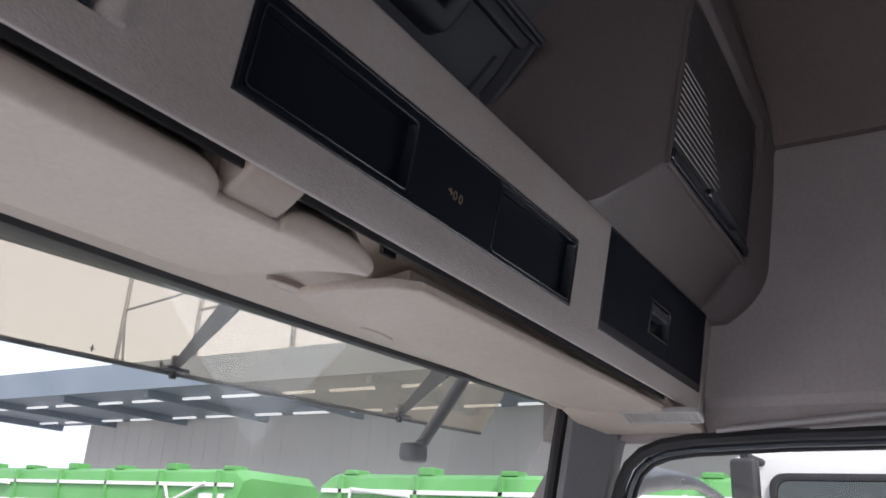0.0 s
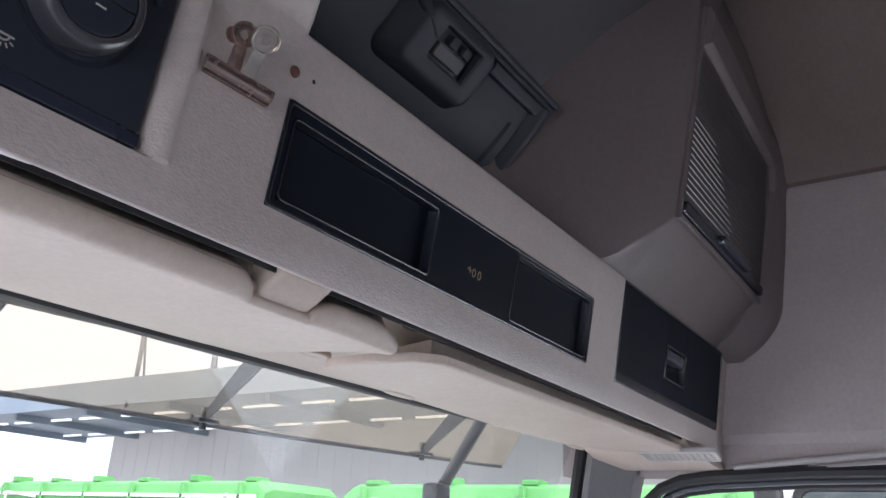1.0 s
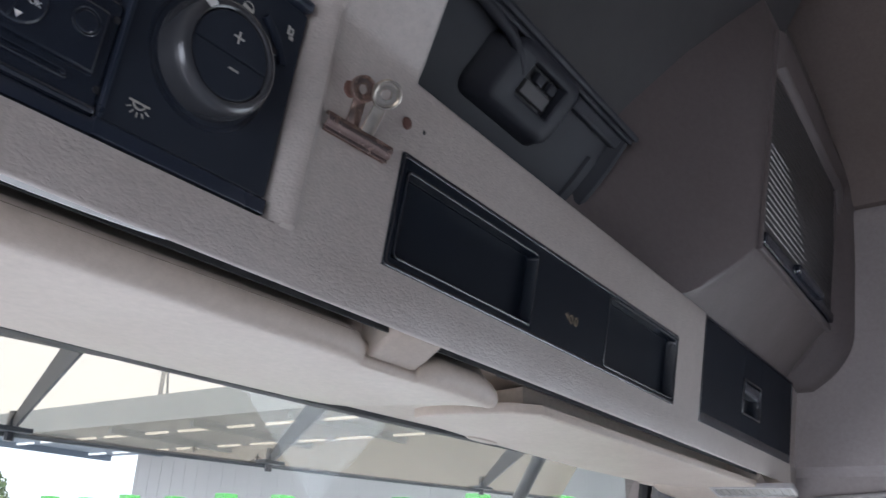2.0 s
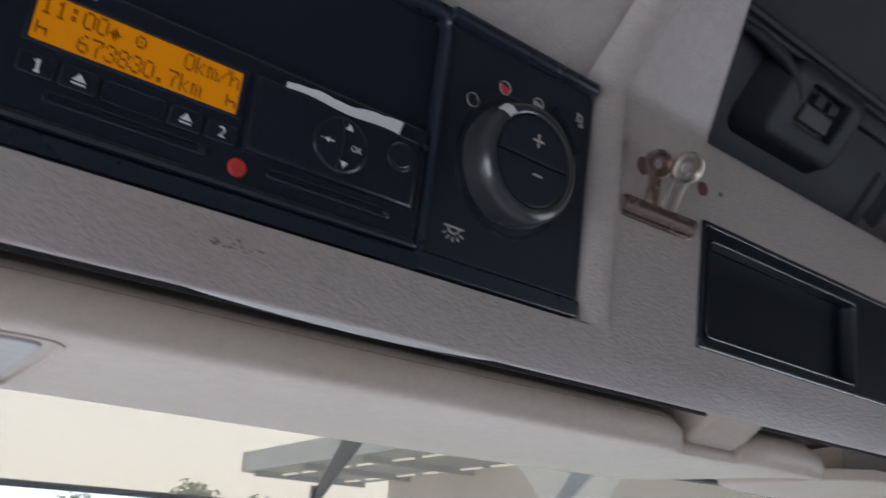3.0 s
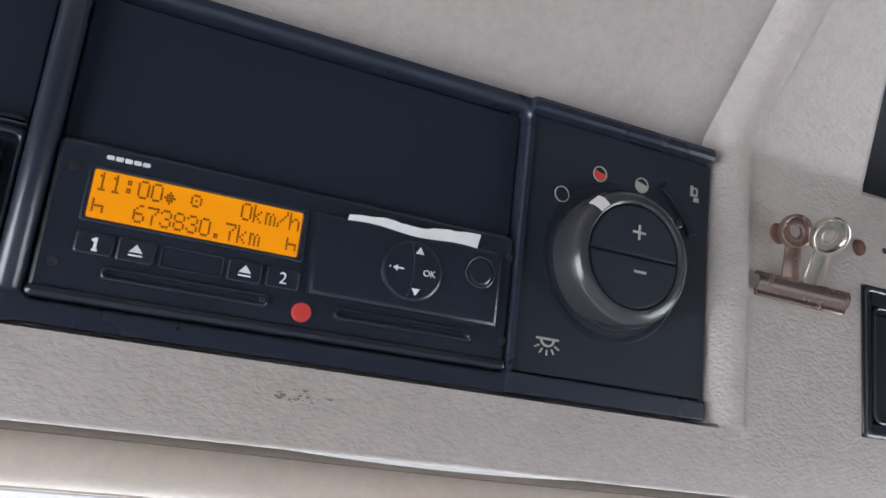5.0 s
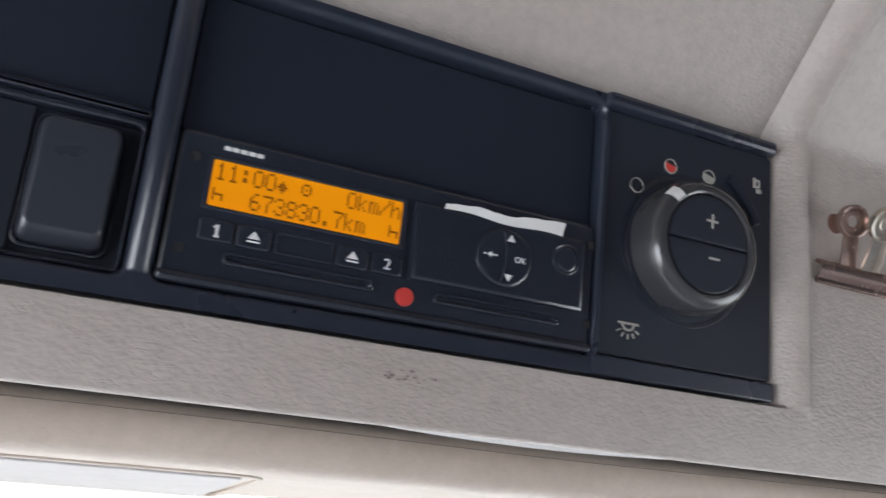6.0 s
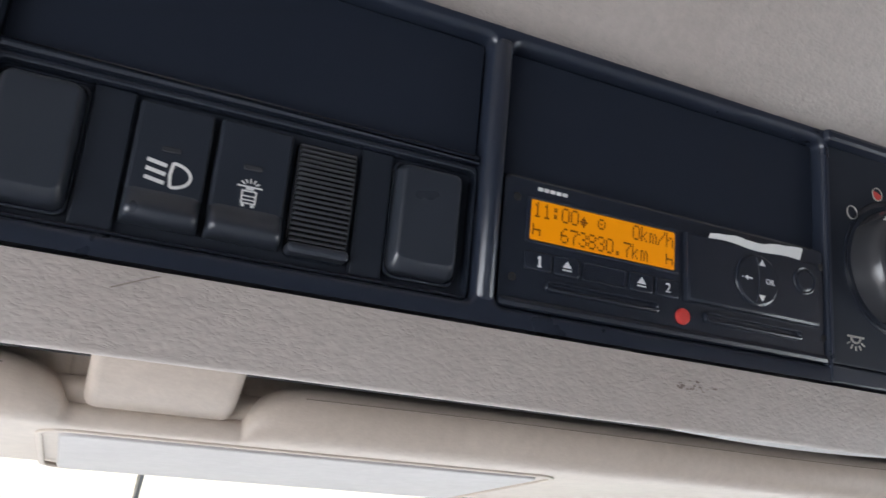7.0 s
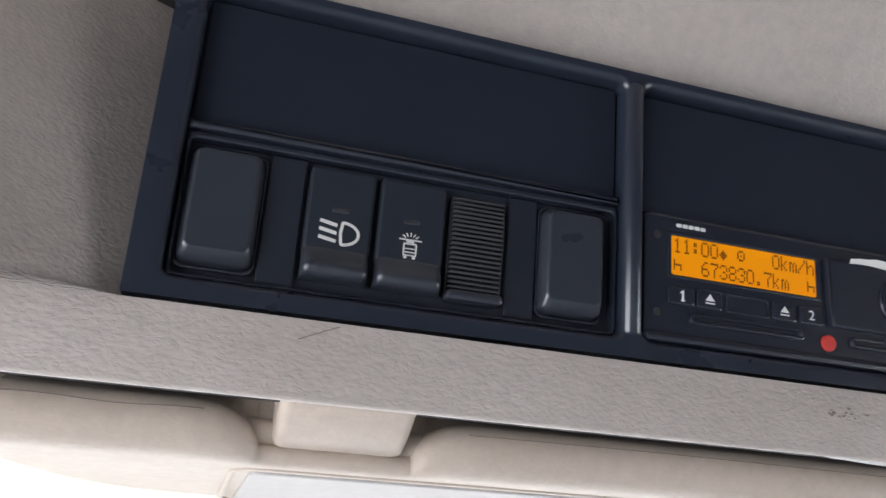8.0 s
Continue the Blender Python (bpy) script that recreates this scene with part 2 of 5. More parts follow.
def rrect(x0, x1, y0, y1, r=0.003, n=4):
    """Rounded rectangle, counter-clockwise."""
    pts = []
    for cx, cy, a in ((x1 - r, y1 - r, 0), (x0 + r, y1 - r, 90), (x0 + r, y0 + r, 180), (x1 - r, y0 + r, 270)):
        for i in range(n + 1):
            t = radians(a + 90 * i / n)
            pts.append((cx + r * math.cos(t), cy + r * math.sin(t)))
    return pts


def disc(cx, cy, r, n=32, ry=None):
    return [(cx + r * math.cos(2 * math.pi * i / n), cy + (ry or r) * math.sin(2 * math.pi * i / n)) for i in range(n)]


def inset(pts, d):
    """The closed outline moved inwards by d."""
    out, n = [], len(pts)
    for i in range(n):
        a, b, c = Vector(pts[i - 1]), Vector(pts[i]), Vector(pts[(i + 1) % n])
        e1, e2 = (b - a), (c - b)
        e1 = e1.normalized() if e1.length > 1e-9 else e2.normalized()
        e2 = e2.normalized() if e2.length > 1e-9 else e1
        nrm = Vector((-(e1.y + e2.y), e1.x + e2.x))
        nrm = nrm.normalized() if nrm.length > 1e-6 else Vector((-e1.y, e1.x))
        k = max(0.4, nrm.dot(Vector((-e1.y, e1.x))))
        out.append((b.x + nrm.x * d / k, b.y + nrm.y * d / k))
    return out


def loft(bm, loops, cap0=False, cap1=False, close=True):
    """Joins loops of equally many 3D points."""
    rows = [[bm.verts.new(p) for p in loop] for loop in loops]
    n = len(rows[0])
    for a, b in zip(rows, rows[1:]):
        for i in range(n if close else n - 1):
            j = (i + 1) % n
            bm.faces.new((a[i], a[j], b[j], b[i]))
    if cap0:
        bm.faces.new(rows[0][::-1])
    if cap1:
        bm.faces.new(rows[-1])
    return rows


def at(pts, w):
    return [(x, y, w) for x, y in pts]


def pad(bm, pts, w0, w1, bev=0.0008):
    """A slab over an outline, with its upper rim rounded."""
    bev = min(bev, abs(w1 - w0) * 0.9)
    s = 1 if w1 > w0 else -1
    loft(bm, [at(pts, w0), at(pts, w1 - s * bev), at(inset(pts, bev * 0.3), w1 - s * bev * 0.3), at(inset(pts, bev), w1)], True, True)
    return bm


def ring(bm, outer, inner, w0, w1, w2=None, bev=0.0008):
    """A frame between two outlines of equally many points: w1 its face, w2 the foot of its inner side."""
    w2 = w0 if w2 is None else w2
    loft(bm, [at(outer, w0), at(outer, w1 - bev), at(inset(outer, bev * 0.3), w1 - bev * 0.3), at(inset(outer, bev), w1),
              at(inset(inner, -bev), w1), at(inset(inner, -bev * 0.3), w1 - bev * 0.3), at(inner, w1 - bev), at(inner, w2)])
    return bm


def block(bm, x0, x1, y0, y1, z0, z1, bev=0.0, seg=2):
    mark = bm.faces.layers.int.get("plain") or bm.faces.layers.int.new("plain")
    made = bmesh.ops.create_cube(bm, size=1.0, matrix=Matrix.LocRotScale(((x0 + x1) / 2, (y0 + y1) / 2, (z0 + z1) / 2), None, (x1 - x0, y1 - y0, z1 - z0)))
    if bev:
        es = list({e for v in made["verts"] for e in v.link_edges})
        made = bmesh.ops.bevel(bm, geom=es, offset=bev, segments=seg, affect="EDGES", profile=0.5)
        rounded = set(made["faces"])
        for f in bm.faces:
            f.normal_update()
            if f not in rounded and max(abs(c) for c in f.normal) > 0.9999 and len(f.verts) == 4:
                f[mark] = 1
    return bm


def tube(bm, pts, radius, n=10, caps=True):
    """A round bar along points; radius a number or one for each point."""
    pts = [Vector(p) for p in pts]
    rad = radius if isinstance(radius, (list, tuple)) else [radius] * len(pts)
    loops, side = [], None
    for i, p in enumerate(pts):
        d = (pts[min(i + 1, len(pts) - 1)] - pts[max(i - 1, 0)]).normalized()
        if side is None:
            side = d.cross(Vector((0, 0, 1)) if abs(d.z) < 0.9 else Vector((1, 0, 0))).normalized()
        side = (side - d * side.dot(d)).normalized()
        up = d.cross(side)
        loops.append([p + rad[i] * (math.cos(2 * math.pi * k / n) * side + math.sin(2 * math.pi * k / n) * up) for k in range(n)])
    loft(bm, loops, caps, caps)
    return bm


def bm_new():
    return bmesh.new()


def lettering(name, body, size, mat, parent, u, v, w, turn=0.0, align="CENTER"):
    """Raised printed characters in the built-in font."""
    cu = bpy.data.curves.new(name, "FONT")
    cu.body, cu.size, cu.align_x, cu.align_y, cu.extrude = body, size, align, "CENTER", 0.00008
    tmp = new("tmp", cu)
    me = bpy.data.meshes.new_from_object(tmp.evaluated_get(bpy.context.evaluated_depsgraph_get()))
    bpy.data.objects.remove(tmp)
    bpy.data.curves.remove(cu)
    me.materials.clear()
    me.materials.append(mat)
    ob = new(name, me)
    ob.parent, ob.matrix_basis = parent, pose(u, v, w, 0, 0, turn)
    return ob


def stroke(bm, pts, width, w0, w1):
    """A flat printed line along points in the panel's plane."""
    for (x0, y0), (x1, y1) in zip(pts, pts[1:]):
        d = Vector((x1 - x0, y1 - y0))
        nrm = Vector((-d.y, d.x)).normalized() * width / 2
        q = [(x0 + nrm.x, y0 + nrm.y), (x0 - nrm.x, y0 - nrm.y), (x1 - nrm.x, y1 - nrm.y), (x1 + nrm.x, y1 + nrm.y)]
        loft(bm, [at(q, w0), at(q, w1)], True, True)
    return bm


def extrude_profile(bm, prof, x0, x1, close=True):
    """A profile of (y, z) run along x."""
    loft(bm, [[(x0, y, z) for y, z in prof], [(x1, y, z) for y, z in prof]], close, close, close)
    return bm


def prism(bm, pts, z0, z1, bev=0.004):
    """A plan outline (x, y) as a slab, its lower rim rounded."""
    loft(bm, [at(pts, z1), at(pts, z0 + bev), at(inset(pts, bev * 0.3), z0 + bev * 0.3), at(inset(pts, bev), z0)], True, True)
    return bm


# the console's face: u along x, v up its slope, w out of it towards the cab
SLOPE = math.degrees(math.atan(0.15))
FACE = pose(0, 0.3165, 1.703, 90 + SLOPE, 0, 0)
WALL_R, WALL_L, REAR, ROOF = 1.32, -0.95, -1.35, 2.46

# ---- the cab's shell ----
def slab_thing(name, label, category, bm, mat, smooth=False):
    return tagged(part(name, bm, mat, None, "", smooth), label, category, "", "structure")


# unseen floor, pale so that it bounces light up
bm = bm_new()
block(bm, WALL_L, WALL_R, REAR, 0.30, -0.06, 0.0)
slab_thing("floor", "unseen pale grey cab floor that bounces light", "floor", bm, CAB_BOUNCE)
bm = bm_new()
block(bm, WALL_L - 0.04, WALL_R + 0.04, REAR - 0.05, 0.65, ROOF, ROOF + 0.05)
slab_thing("ceiling", "brownish fabric cab roof lining, shade in its colour", "ceiling", bm, ROOF_CLOTH_SHADED)
# unseen lower rear wall, pale so that it bounces light forward
bm = bm_new()
block(bm, WALL_L, WALL_R, REAR - 0.05, REAR, 0.0, 1.25)
slab_thing("wall_rear", "unseen pale grey cab rear wall that bounces light", "wall", bm, CAB_BOUNCE)
# unseen piece, darkened to cut reflections and fill on the console
bm = bm_new()
block(bm, WALL_L, WALL_R, REAR - 0.05, REAR - 0.003, 1.25, ROOF)
slab_thing("wall_rear_upper", "unseen dark upper rear wall that cuts reflections and fill", "wall", bm, REAR_DARK)
bm = bm_new()
block(bm, WALL_L + 0.1, WALL_R - 0.1, REAR + 0.1, 0.9, -1.35, -0.06)
slab_thing("cab_base", "dark grey truck base under the cab floor", "base", bm, RUBBER)
# front wall below and above the windscreen
# the lower block is unseen, deep and pale to bounce light upwards
bm = bm_new()
block(bm, WALL_L, WALL_R, 0.30, 1.03, -0.06, 0.86)
slab_thing("wall_front", "unseen pale grey bulkhead below the windscreen, added to bounce light", "wall", bm, CAB_BOUNCE)
bm = bm_new()
block(bm, WALL_L, WALL_R, 0.60, 0.65, 1.722, ROOF)
slab_thing("wall_front_upper", "grey-beige lining above the windscreen", "wall", bm, LINER)


def side_wall(name, x0, x1, zt, y0, y1, front, label, zb=0.95):
    """A side wall with the opening of the door or its window, the front edge raked."""
    bm = bm_new()
    block(bm, x0, x1, REAR, 0.98, 0.0, zb)
    block(bm, x0, x1, REAR, y0, zb, zt)
    block(bm, x0, x1, REAR, 0.60, zt, ROOF)
    q = [(front[0], zt), (front[1], zb), (0.98, zb), (0.56, zt)]
    loft(bm, [[(x0, y, z) for y, z in q], [(x1, y, z) for y, z in q]], True, True)
    return slab_thing(name, label, "wall", bm, LINER)


side_wall("wall_right", WALL_R, WALL_R + 0.05, 1.618, -0.75, 0.4, (0.47, 0.74), "grey-beige fabric cab side wall with door window")
side_wall("wall_left", WALL_L - 0.05, WALL_L, 1.615, -0.80, 0.4, (0.43, 0.86), "grey-beige fabric cab side wall with door window opening", 0.95)

# windscreen with a black rubber surround
bm = bm_new()
rows = []
for i in range(25):
    x = WALL_L + 0.01 + (WALL_R - WALL_L - 0.02) * i / 24
    k = (x - 0.185) / 1.135
    dy = -0.09 * k * k
    rows.append([(x, 0.652 + dy, 1.70), (x, 1.02 + dy, 0.86), (x, 1.026 + dy, 0.862), (x, 0.658 + dy, 1.702)])
loft(bm, rows, True, True)
ws = slab_thing("windscreen", "clear laminated windscreen with a veil of dust", "windscreen", bm, GLASS, True)
ws.visible_shadow = False
bm = bm_new()
rows = []
for i in range(25):
    x = WALL_L + 0.005 + (WALL_R - WALL_L - 0.01) * i / 24
    k = (x - 0.185) / 1.135
    dy = -0.09 * k * k
    rows.append([(x, 0.6185 + dy, 1.715), (x, 0.6185 + dy, 1.674), (x, 0.622 + dy, 1.668), (x, 0.636 + dy, 1.668), (x, 0.650 + dy, 1.674), (x, 0.672 + dy, 1.692), (x, 0.672 + dy, 1.72)])
loft(bm, rows, True, True)
slab_thing("windscreen_seal", "black rubber seal along the windscreen top", "seal", bm, RUBBER, True)

# right-hand pillar between windscreen and door window
bm = bm_new()
loops = []
for z, yf, yr in ((1.66, 0.532, 0.445), (1.60, 0.540, 0.462), (1.52, 0.552, 0.480), (1.2, 0.70, 0.61), (0.86, 0.86, 0.75)):
    loops.append([(WALL_R + 0.02, yr, z), (WALL_R - 0.014, yr + 0.004, z), (WALL_R - 0.028, yr + 0.03, z), (WALL_R - 0.034, (yr + yf) / 2, z), (WALL_R - 0.05, yf - 0.012, z), (WALL_R - 0.045, yf, z), (WALL_R + 0.02, yf + 0.01, z)])
loft(bm, loops, True, True)
slab_thing("pillar_trim", "grey plastic trim on the front roof pillar", "trim", bm, PILLAR, True)
bm = bm_new()
tube(bm, [(WALL_R - 0.030, 0.548, 1.672), (WALL_R - 0.030, 0.560, 1.60), (WALL_R - 0.030, 0.572, 1.52), (WALL_R - 0.04, 0.71, 1.2), (WALL_R - 0.04, 0.87, 0.87)], 0.011, 8)
slab_thing("pillar_seal", "black rubber windscreen edge seal on the pillar", "seal", bm, RUBBER, True)


def window_side(name, x, sign, glass_label):
    """Door window: rounded rubber frames and the pane."""
    th = thing(name, glass_label, "window", None, "", "structure")
    path = [(-0.72, 1.600), (0.0, 1.613), (0.20, 1.610), (0.34, 1.603), (0.385, 1.597), (0.415, 1.586), (0.435, 1.568), (0.446, 1.545), (0.455, 1.515), (0.50, 1.40), (0.60, 1.18), (0.70, 0.96)]
    for nm, off, rad, mat, dx in (("outer_seal", 0.013, 0.010, RUBBER, -0.002), ("inner_seal", 0.001, 0.006, CHARCOAL, 0.014), ("lip", -0.006, 0.004, RUBBER, 0.022)):
        bm = bm_new()
        pts = []
        for k, (y, z) in enumerate(path):
            a, b = path[max(k - 1, 0)], path[min(k + 1, len(path) - 1)]
            d = Vector((b[0] - a[0], b[1] - a[1])).normalized()
            pts.append((x + sign * dx, y - d.y * off, z + d.x * off))
        tube(bm, pts, rad, 8)
        part(nm, bm, mat, th)
    bm = bm_new()
    q = [(-0.76, 1.63), (0.40, 1.63), (0.46, 1.49), (0.72, 0.95), (-0.76, 0.95)]
    loft(bm, [[(x + sign * 0.03, a, b) for a, b in q], [(x + sign * 0.034, a, b) for a, b in q]], True, True)
    pane = part("pane", bm, GLASS, th)
    pane.visible_shadow = False
    return th


window_side("window_right", WALL_R, 1, "door window with black rubber seals")

# piping above the right-hand door window
bm = bm_new()
tube(bm, [(WALL_R - 0.006, -1.2, 1.662), (WALL_R - 0.007, 0.0, 1.655), (WALL_R - 0.008, 0.30, 1.630)], 0.005, 8)
tube(bm, [(WALL_R - 0.004, -1.2, 1.646), (WALL_R - 0.004, 0.0, 1.641), (WALL_R - 0.004, 0.30, 1.618)], 0.006, 8)
slab_thing("door_trim", "beige piping above the door window", "trim", bm, BEIGE_SMOOTH, True)
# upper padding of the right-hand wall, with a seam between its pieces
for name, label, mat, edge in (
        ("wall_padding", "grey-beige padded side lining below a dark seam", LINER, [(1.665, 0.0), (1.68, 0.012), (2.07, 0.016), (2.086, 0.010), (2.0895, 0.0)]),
        ("roof_padding", "brownish padded roof side lining above a dark seam, shade in its colour", ROOF_CLOTH_SHADED, [(2.0925, 0.0), (2.096, 0.010), (2.11, 0.018), (2.25, 0.045), (2.38, 0.12), (2.44, 0.24), (2.455, 0.4), (2.458, 0.4)])):
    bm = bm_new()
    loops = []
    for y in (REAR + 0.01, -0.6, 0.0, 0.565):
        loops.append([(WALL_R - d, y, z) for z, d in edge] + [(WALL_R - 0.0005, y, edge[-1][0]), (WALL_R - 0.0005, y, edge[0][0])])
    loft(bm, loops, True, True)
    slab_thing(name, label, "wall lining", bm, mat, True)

# ---- overhead console face ----
RAISE = 0.005          # the face right of the switch panel stands this much proud
P_L, P_R, P_B, P_T = -0.273, 0.195, -0.0203, 0.1045    # switch panel opening
B_L, B_R, B_B, B_T = 0.2875, 0.7785, -0.0168, 0.0583    # open tray
C_L, C_R, C_B, C_T = 0.8605, 1.2750, -0.0205, 0.1045    # latched box
TOP = 0.1045


def console_face():
    bm = bm_new()
    us = sorted({-0.94, -0.6, -0.45, -0.36, -0.31, P_L, -0.262, -0.04, P_R, 0.1970, 0.1990, 0.2015, 0.2045, 0.2075, 0.2100, 0.2115, 0.2130, 0.2145, 0.2160, 0.2180, 0.2250, 0.2350, 0.25, 0.2630, 0.27, 0.28, B_L, 0.53, B_R, 0.82, C_L, 1.06, C_R, 1.305, 1.318})
    vs = sorted({-0.0490, -0.030, P_B - 0.002, P_B, B_B, C_B + 0.0, 0.02, B_T, 0.085, TOP, TOP + 0.003})
    def lift(u, v):
        """How far the face stands out: a rounded bead beside the panel, a side that turns away left of it."""
        if v < P_B - 0.001:
            return RAISE
        if u < P_L + 1e-6:
            return -0.007 + min(0.08, 0.60 * (P_L - u)) - 0.25 * max(0.0, v - P_B)
        if u <= P_R + 1e-6:
            return -0.007
        if u < 0.2105:
            f = (u - P_R) / (0.2105 - P_R)
            return -0.007 + (RAISE + 0.0110) * math.sin(f * math.pi / 2) ** 0.9
        if u < 0.2170:
            f = (u - 0.2105) / 0.0065
            return RAISE + 0.0040 * (0.5 + 0.5 * math.cos(f * math.pi))
        return RAISE
    grid = {}
    def vert(u, v):
        if (u, v) not in grid:
            grid[u, v] = bm.verts.new((u, v, lift(u, v)))
        return grid[u, v]
    def hole(u, v):
        return (P_L < u < P_R and P_B < v < P_T) or (B_L < u < B_R and B_B < v < B_T) or (C_L < u < C_R and C_B < v < C_T)
    for u0, u1 in zip(us, us[1:]):
        for v0, v1 in zip(vs, vs[1:]):
            if v0 > TOP - 1e-6 and u0 > B_L - 1e-6:
                continue
            if not hole((u0 + u1) / 2, (v0 + v1) / 2):
                bm.faces.new((vert(u0, v0), vert(u1, v0), vert(u1, v1), vert(u0, v1)))
    # reveals of the openings, lip below and roll above
    rim = [e for e in bm.edges if e.is_boundary]
    low = [e for e in rim if all(abs(v.co.y - vs[0]) < 1e-6 for v in e.verts)]
    top_r = [e for e in rim if all(abs(v.co.y - TOP) < 1e-6 and v.co.x > B_L - 1e-6 for v in e.verts)]
    top_l = [e for e in rim if all(v.co.y > TOP + 0.001 for v in e.verts)]
    ends = [e for e in rim if all(abs(v.co.x - us[0]) < 1e-6 for v in e.verts) or all(abs(v.co.x - us[-1]) < 1e-6 for v in e.verts)]
    rest = [e for e in rim if e not in low and e not in top_r and e not in top_l and e not in ends]
    def run(edges, steps):
        for dv, dw in steps:
            r = bmesh.ops.extrude_edge_only(bm, edges=edges)
            vs_new = [g for g in r["geom"] if isinstance(g, bmesh.types.BMVert)]
            for v in vs_new:
                v.co.y += dv
                v.co.z += dw
            edges = [g for g in r["geom"] if isinstance(g, bmesh.types.BMEdge)]
        return edges
    run(rest, [(0, -0.022)])
    run(low, [(-0.0010, -0.0004), (-0.0007, -0.0012), (0.0004, -0.0022), (0.0040, -0.0040), (0.0060, -0.0080), (0.018, -0.004)])
    run(top_r, [(0.002, -0.0006), (0.0016, -0.002), (0.0006, -0.004), (-0.002, -0.03)])
    # above the switch panel the face leans out over the cab
    run(top_l, [(0.004, 0.0005), (0.004, 0.0020), (0.004, 0.0034), (0.050, 0.0430), (0.055, 0.046), (0.05, 0.02), (0.06, 0.0), (0.10, -0.02)])
    # towards the locker door the leaning part draws back and ends in a rounded edge
    for v in bm.verts:
        if v.co.y > TOP + 0.010 and v.co.x > 0.2255:
            f = (v.co.x - 0.2255) / (B_L - 0.2255)
            v.co.x -= min(0.058, 0.62 * (v.co.y - TOP - 0.010)) * f
    return bm


console = thing("overhead_console", "beige grained plastic overhead console above the windscreen", "overhead console", FACE)
part("face", console_face(), BEIGE, console, sharp=42)
# dark strips added in the gap behind the lip, for its shade
ob_bm = bm_new()
block(ob_bm, -0.93, 1.30, 0.3376, 0.3392, 1.6560, 1.6700)
block(ob_bm, -0.93, 1.30, 0.3376, 0.3618, 1.6690, 1.6760)
seal = part("gap_shade", ob_bm, RUBBER, console, "dark strip added for the shade behind the lip")
seal.matrix_basis = FACE.inverted()
# small grime marks on the face
rng = random.Random(11)
bm = bm_new()
for k in range(22):
    cu, cv = 0.0150 + rng.gauss(0, 0.0042), -0.0330 + rng.gauss(0, 0.0013)
    rr = rng.uniform(0.00025, 0.0008)
    blot = [(cu + rr * rng.uniform(0.6, 1.8) * math.cos(a), cv + rr * rng.uniform(0.4, 0.9) * math.sin(a)) for a in (0, 1.05, 2.1, 3.14, 4.19, 5.24)]
    loft(bm, [at(blot, RAISE - 0.0002), at(blot, RAISE + 0.00012)], False, True)
part("grime", bm, SCUFF, console, "small dark grime smudge", False)
bm = bm_new()
stroke(bm, [(-0.2130, -0.0296), (-0.2075, -0.0272), (-0.2035, -0.0254), (-0.1990, -0.0236)], 0.0004, RAISE - 0.0002, RAISE + 0.0001)
part("scratch", bm, SCUFF, console, "thin scratch", False)
# rounded cheek beside the dark locker door
bm = bm_new()
q0 = [(TOP - 0.004, RAISE), (TOP + 0.003, RAISE), (TOP + 0.007, RAISE + 0.0005), (TOP + 0.011, RAISE + 0.0025), (TOP + 0.015, RAISE + 0.0059), (TOP + 0.065, RAISE + 0.0489), (TOP + 0.120, RAISE + 0.0949), (TOP + 0.17, RAISE + 0.115), (TOP + 0.23, RAISE + 0.115)]
loops = []
for dx, k in ((0.0, 0.0), (0.0025, 0.0006), (0.0045, 0.0022), (0.0056, 0.005), (0.006, 0.02), (0.006, 0.10)):
    loops.append([(B_L + dx - min(0.058, 0.62 * max(0.0, v - TOP - 0.010)), v + k * 0.5, w - k) for v, w in q0])
loft(bm, loops, close=False)
part("cheek", bm, BEIGE, console)
bm = bm_new()
q = [(1.279, -0.046), (1.284, -0.046), (1.300, -0.060), (1.318, -0.078), (1.318, -0.02), (1.279, -0.02)]
loft(bm, [at(q, -0.03), at(q, RAISE - 0.0006), at(inset(q, 0.002), RAISE + 0.0012)], True, True)
part("end_cap", bm, BEIGE, console)
# white sagging strip, painted as the light caught under the lip
bm = bm_new()
top, low = [], []
for k in range(17):
    f = k / 16
    u, sag = 0.004 + 0.142 * f, 0.0016 * math.sin(math.pi * f) ** 0.8
    top.append((u, -0.0500, RAISE - 0.0040))
    low.append((u, -0.0501 - 1.4 * sag, RAISE - 0.0046))
loft(bm, [[a, b, (b[0], b[1], b[2] - 0.0012), (a[0], a[1], a[2] - 0.0012)] for a, b in zip(top, low)], True, True)
part("lit_lip_strip", bm, PAPER_GLINT, console, "white strip painted as light on the lip underside")
# unseen dark backing, added to stop light leaking through the face
bm = bm_new()
block(bm, -0.94, 1.318, -0.030, 0.108, -0.085, -0.075)
block(bm, -0.94, 1.318, 0.108, 0.112, -0.085, -0.03)
part("leak_backing", bm, RUBBER, console, "dark backing added behind the face against light leaks")

# ---- switch panel ----
panel = thing("switch_panel", "black plastic switch panel set in the overhead console", "switch panel", FACE)
bm = bm_new()
for outer, inner in ((rrect(P_L, -0.0822, P_B, P_T, 0.0006), rrect(-0.2615, -0.0868, -0.0123, 0.0990, 0.004)), (rrect(-0.0822, 0.0972, P_B, P_T, 0.0006), rrect(-0.0775, 0.0962, -0.0123, 0.0990, 0.004))):
    loft(bm, [at(outer, -0.02), at(outer, 0.0026), at(inset(inner, -0.0028), 0.0026), at(inset(inner, -0.0017), 0.0022), at(inset(inner, -0.0008), 0.0013), at(inset(inner, -0.0002), 0.0), at(inner, -0.0020), at(inner, -0.016)])
bmesh.ops.remove_doubles(bm, verts=bm.verts, dist=0.0002)
pad(bm, rrect(0.0960, P_R, P_B, -0.0118, 0.001), -0.02, 0.0032, 0.001)
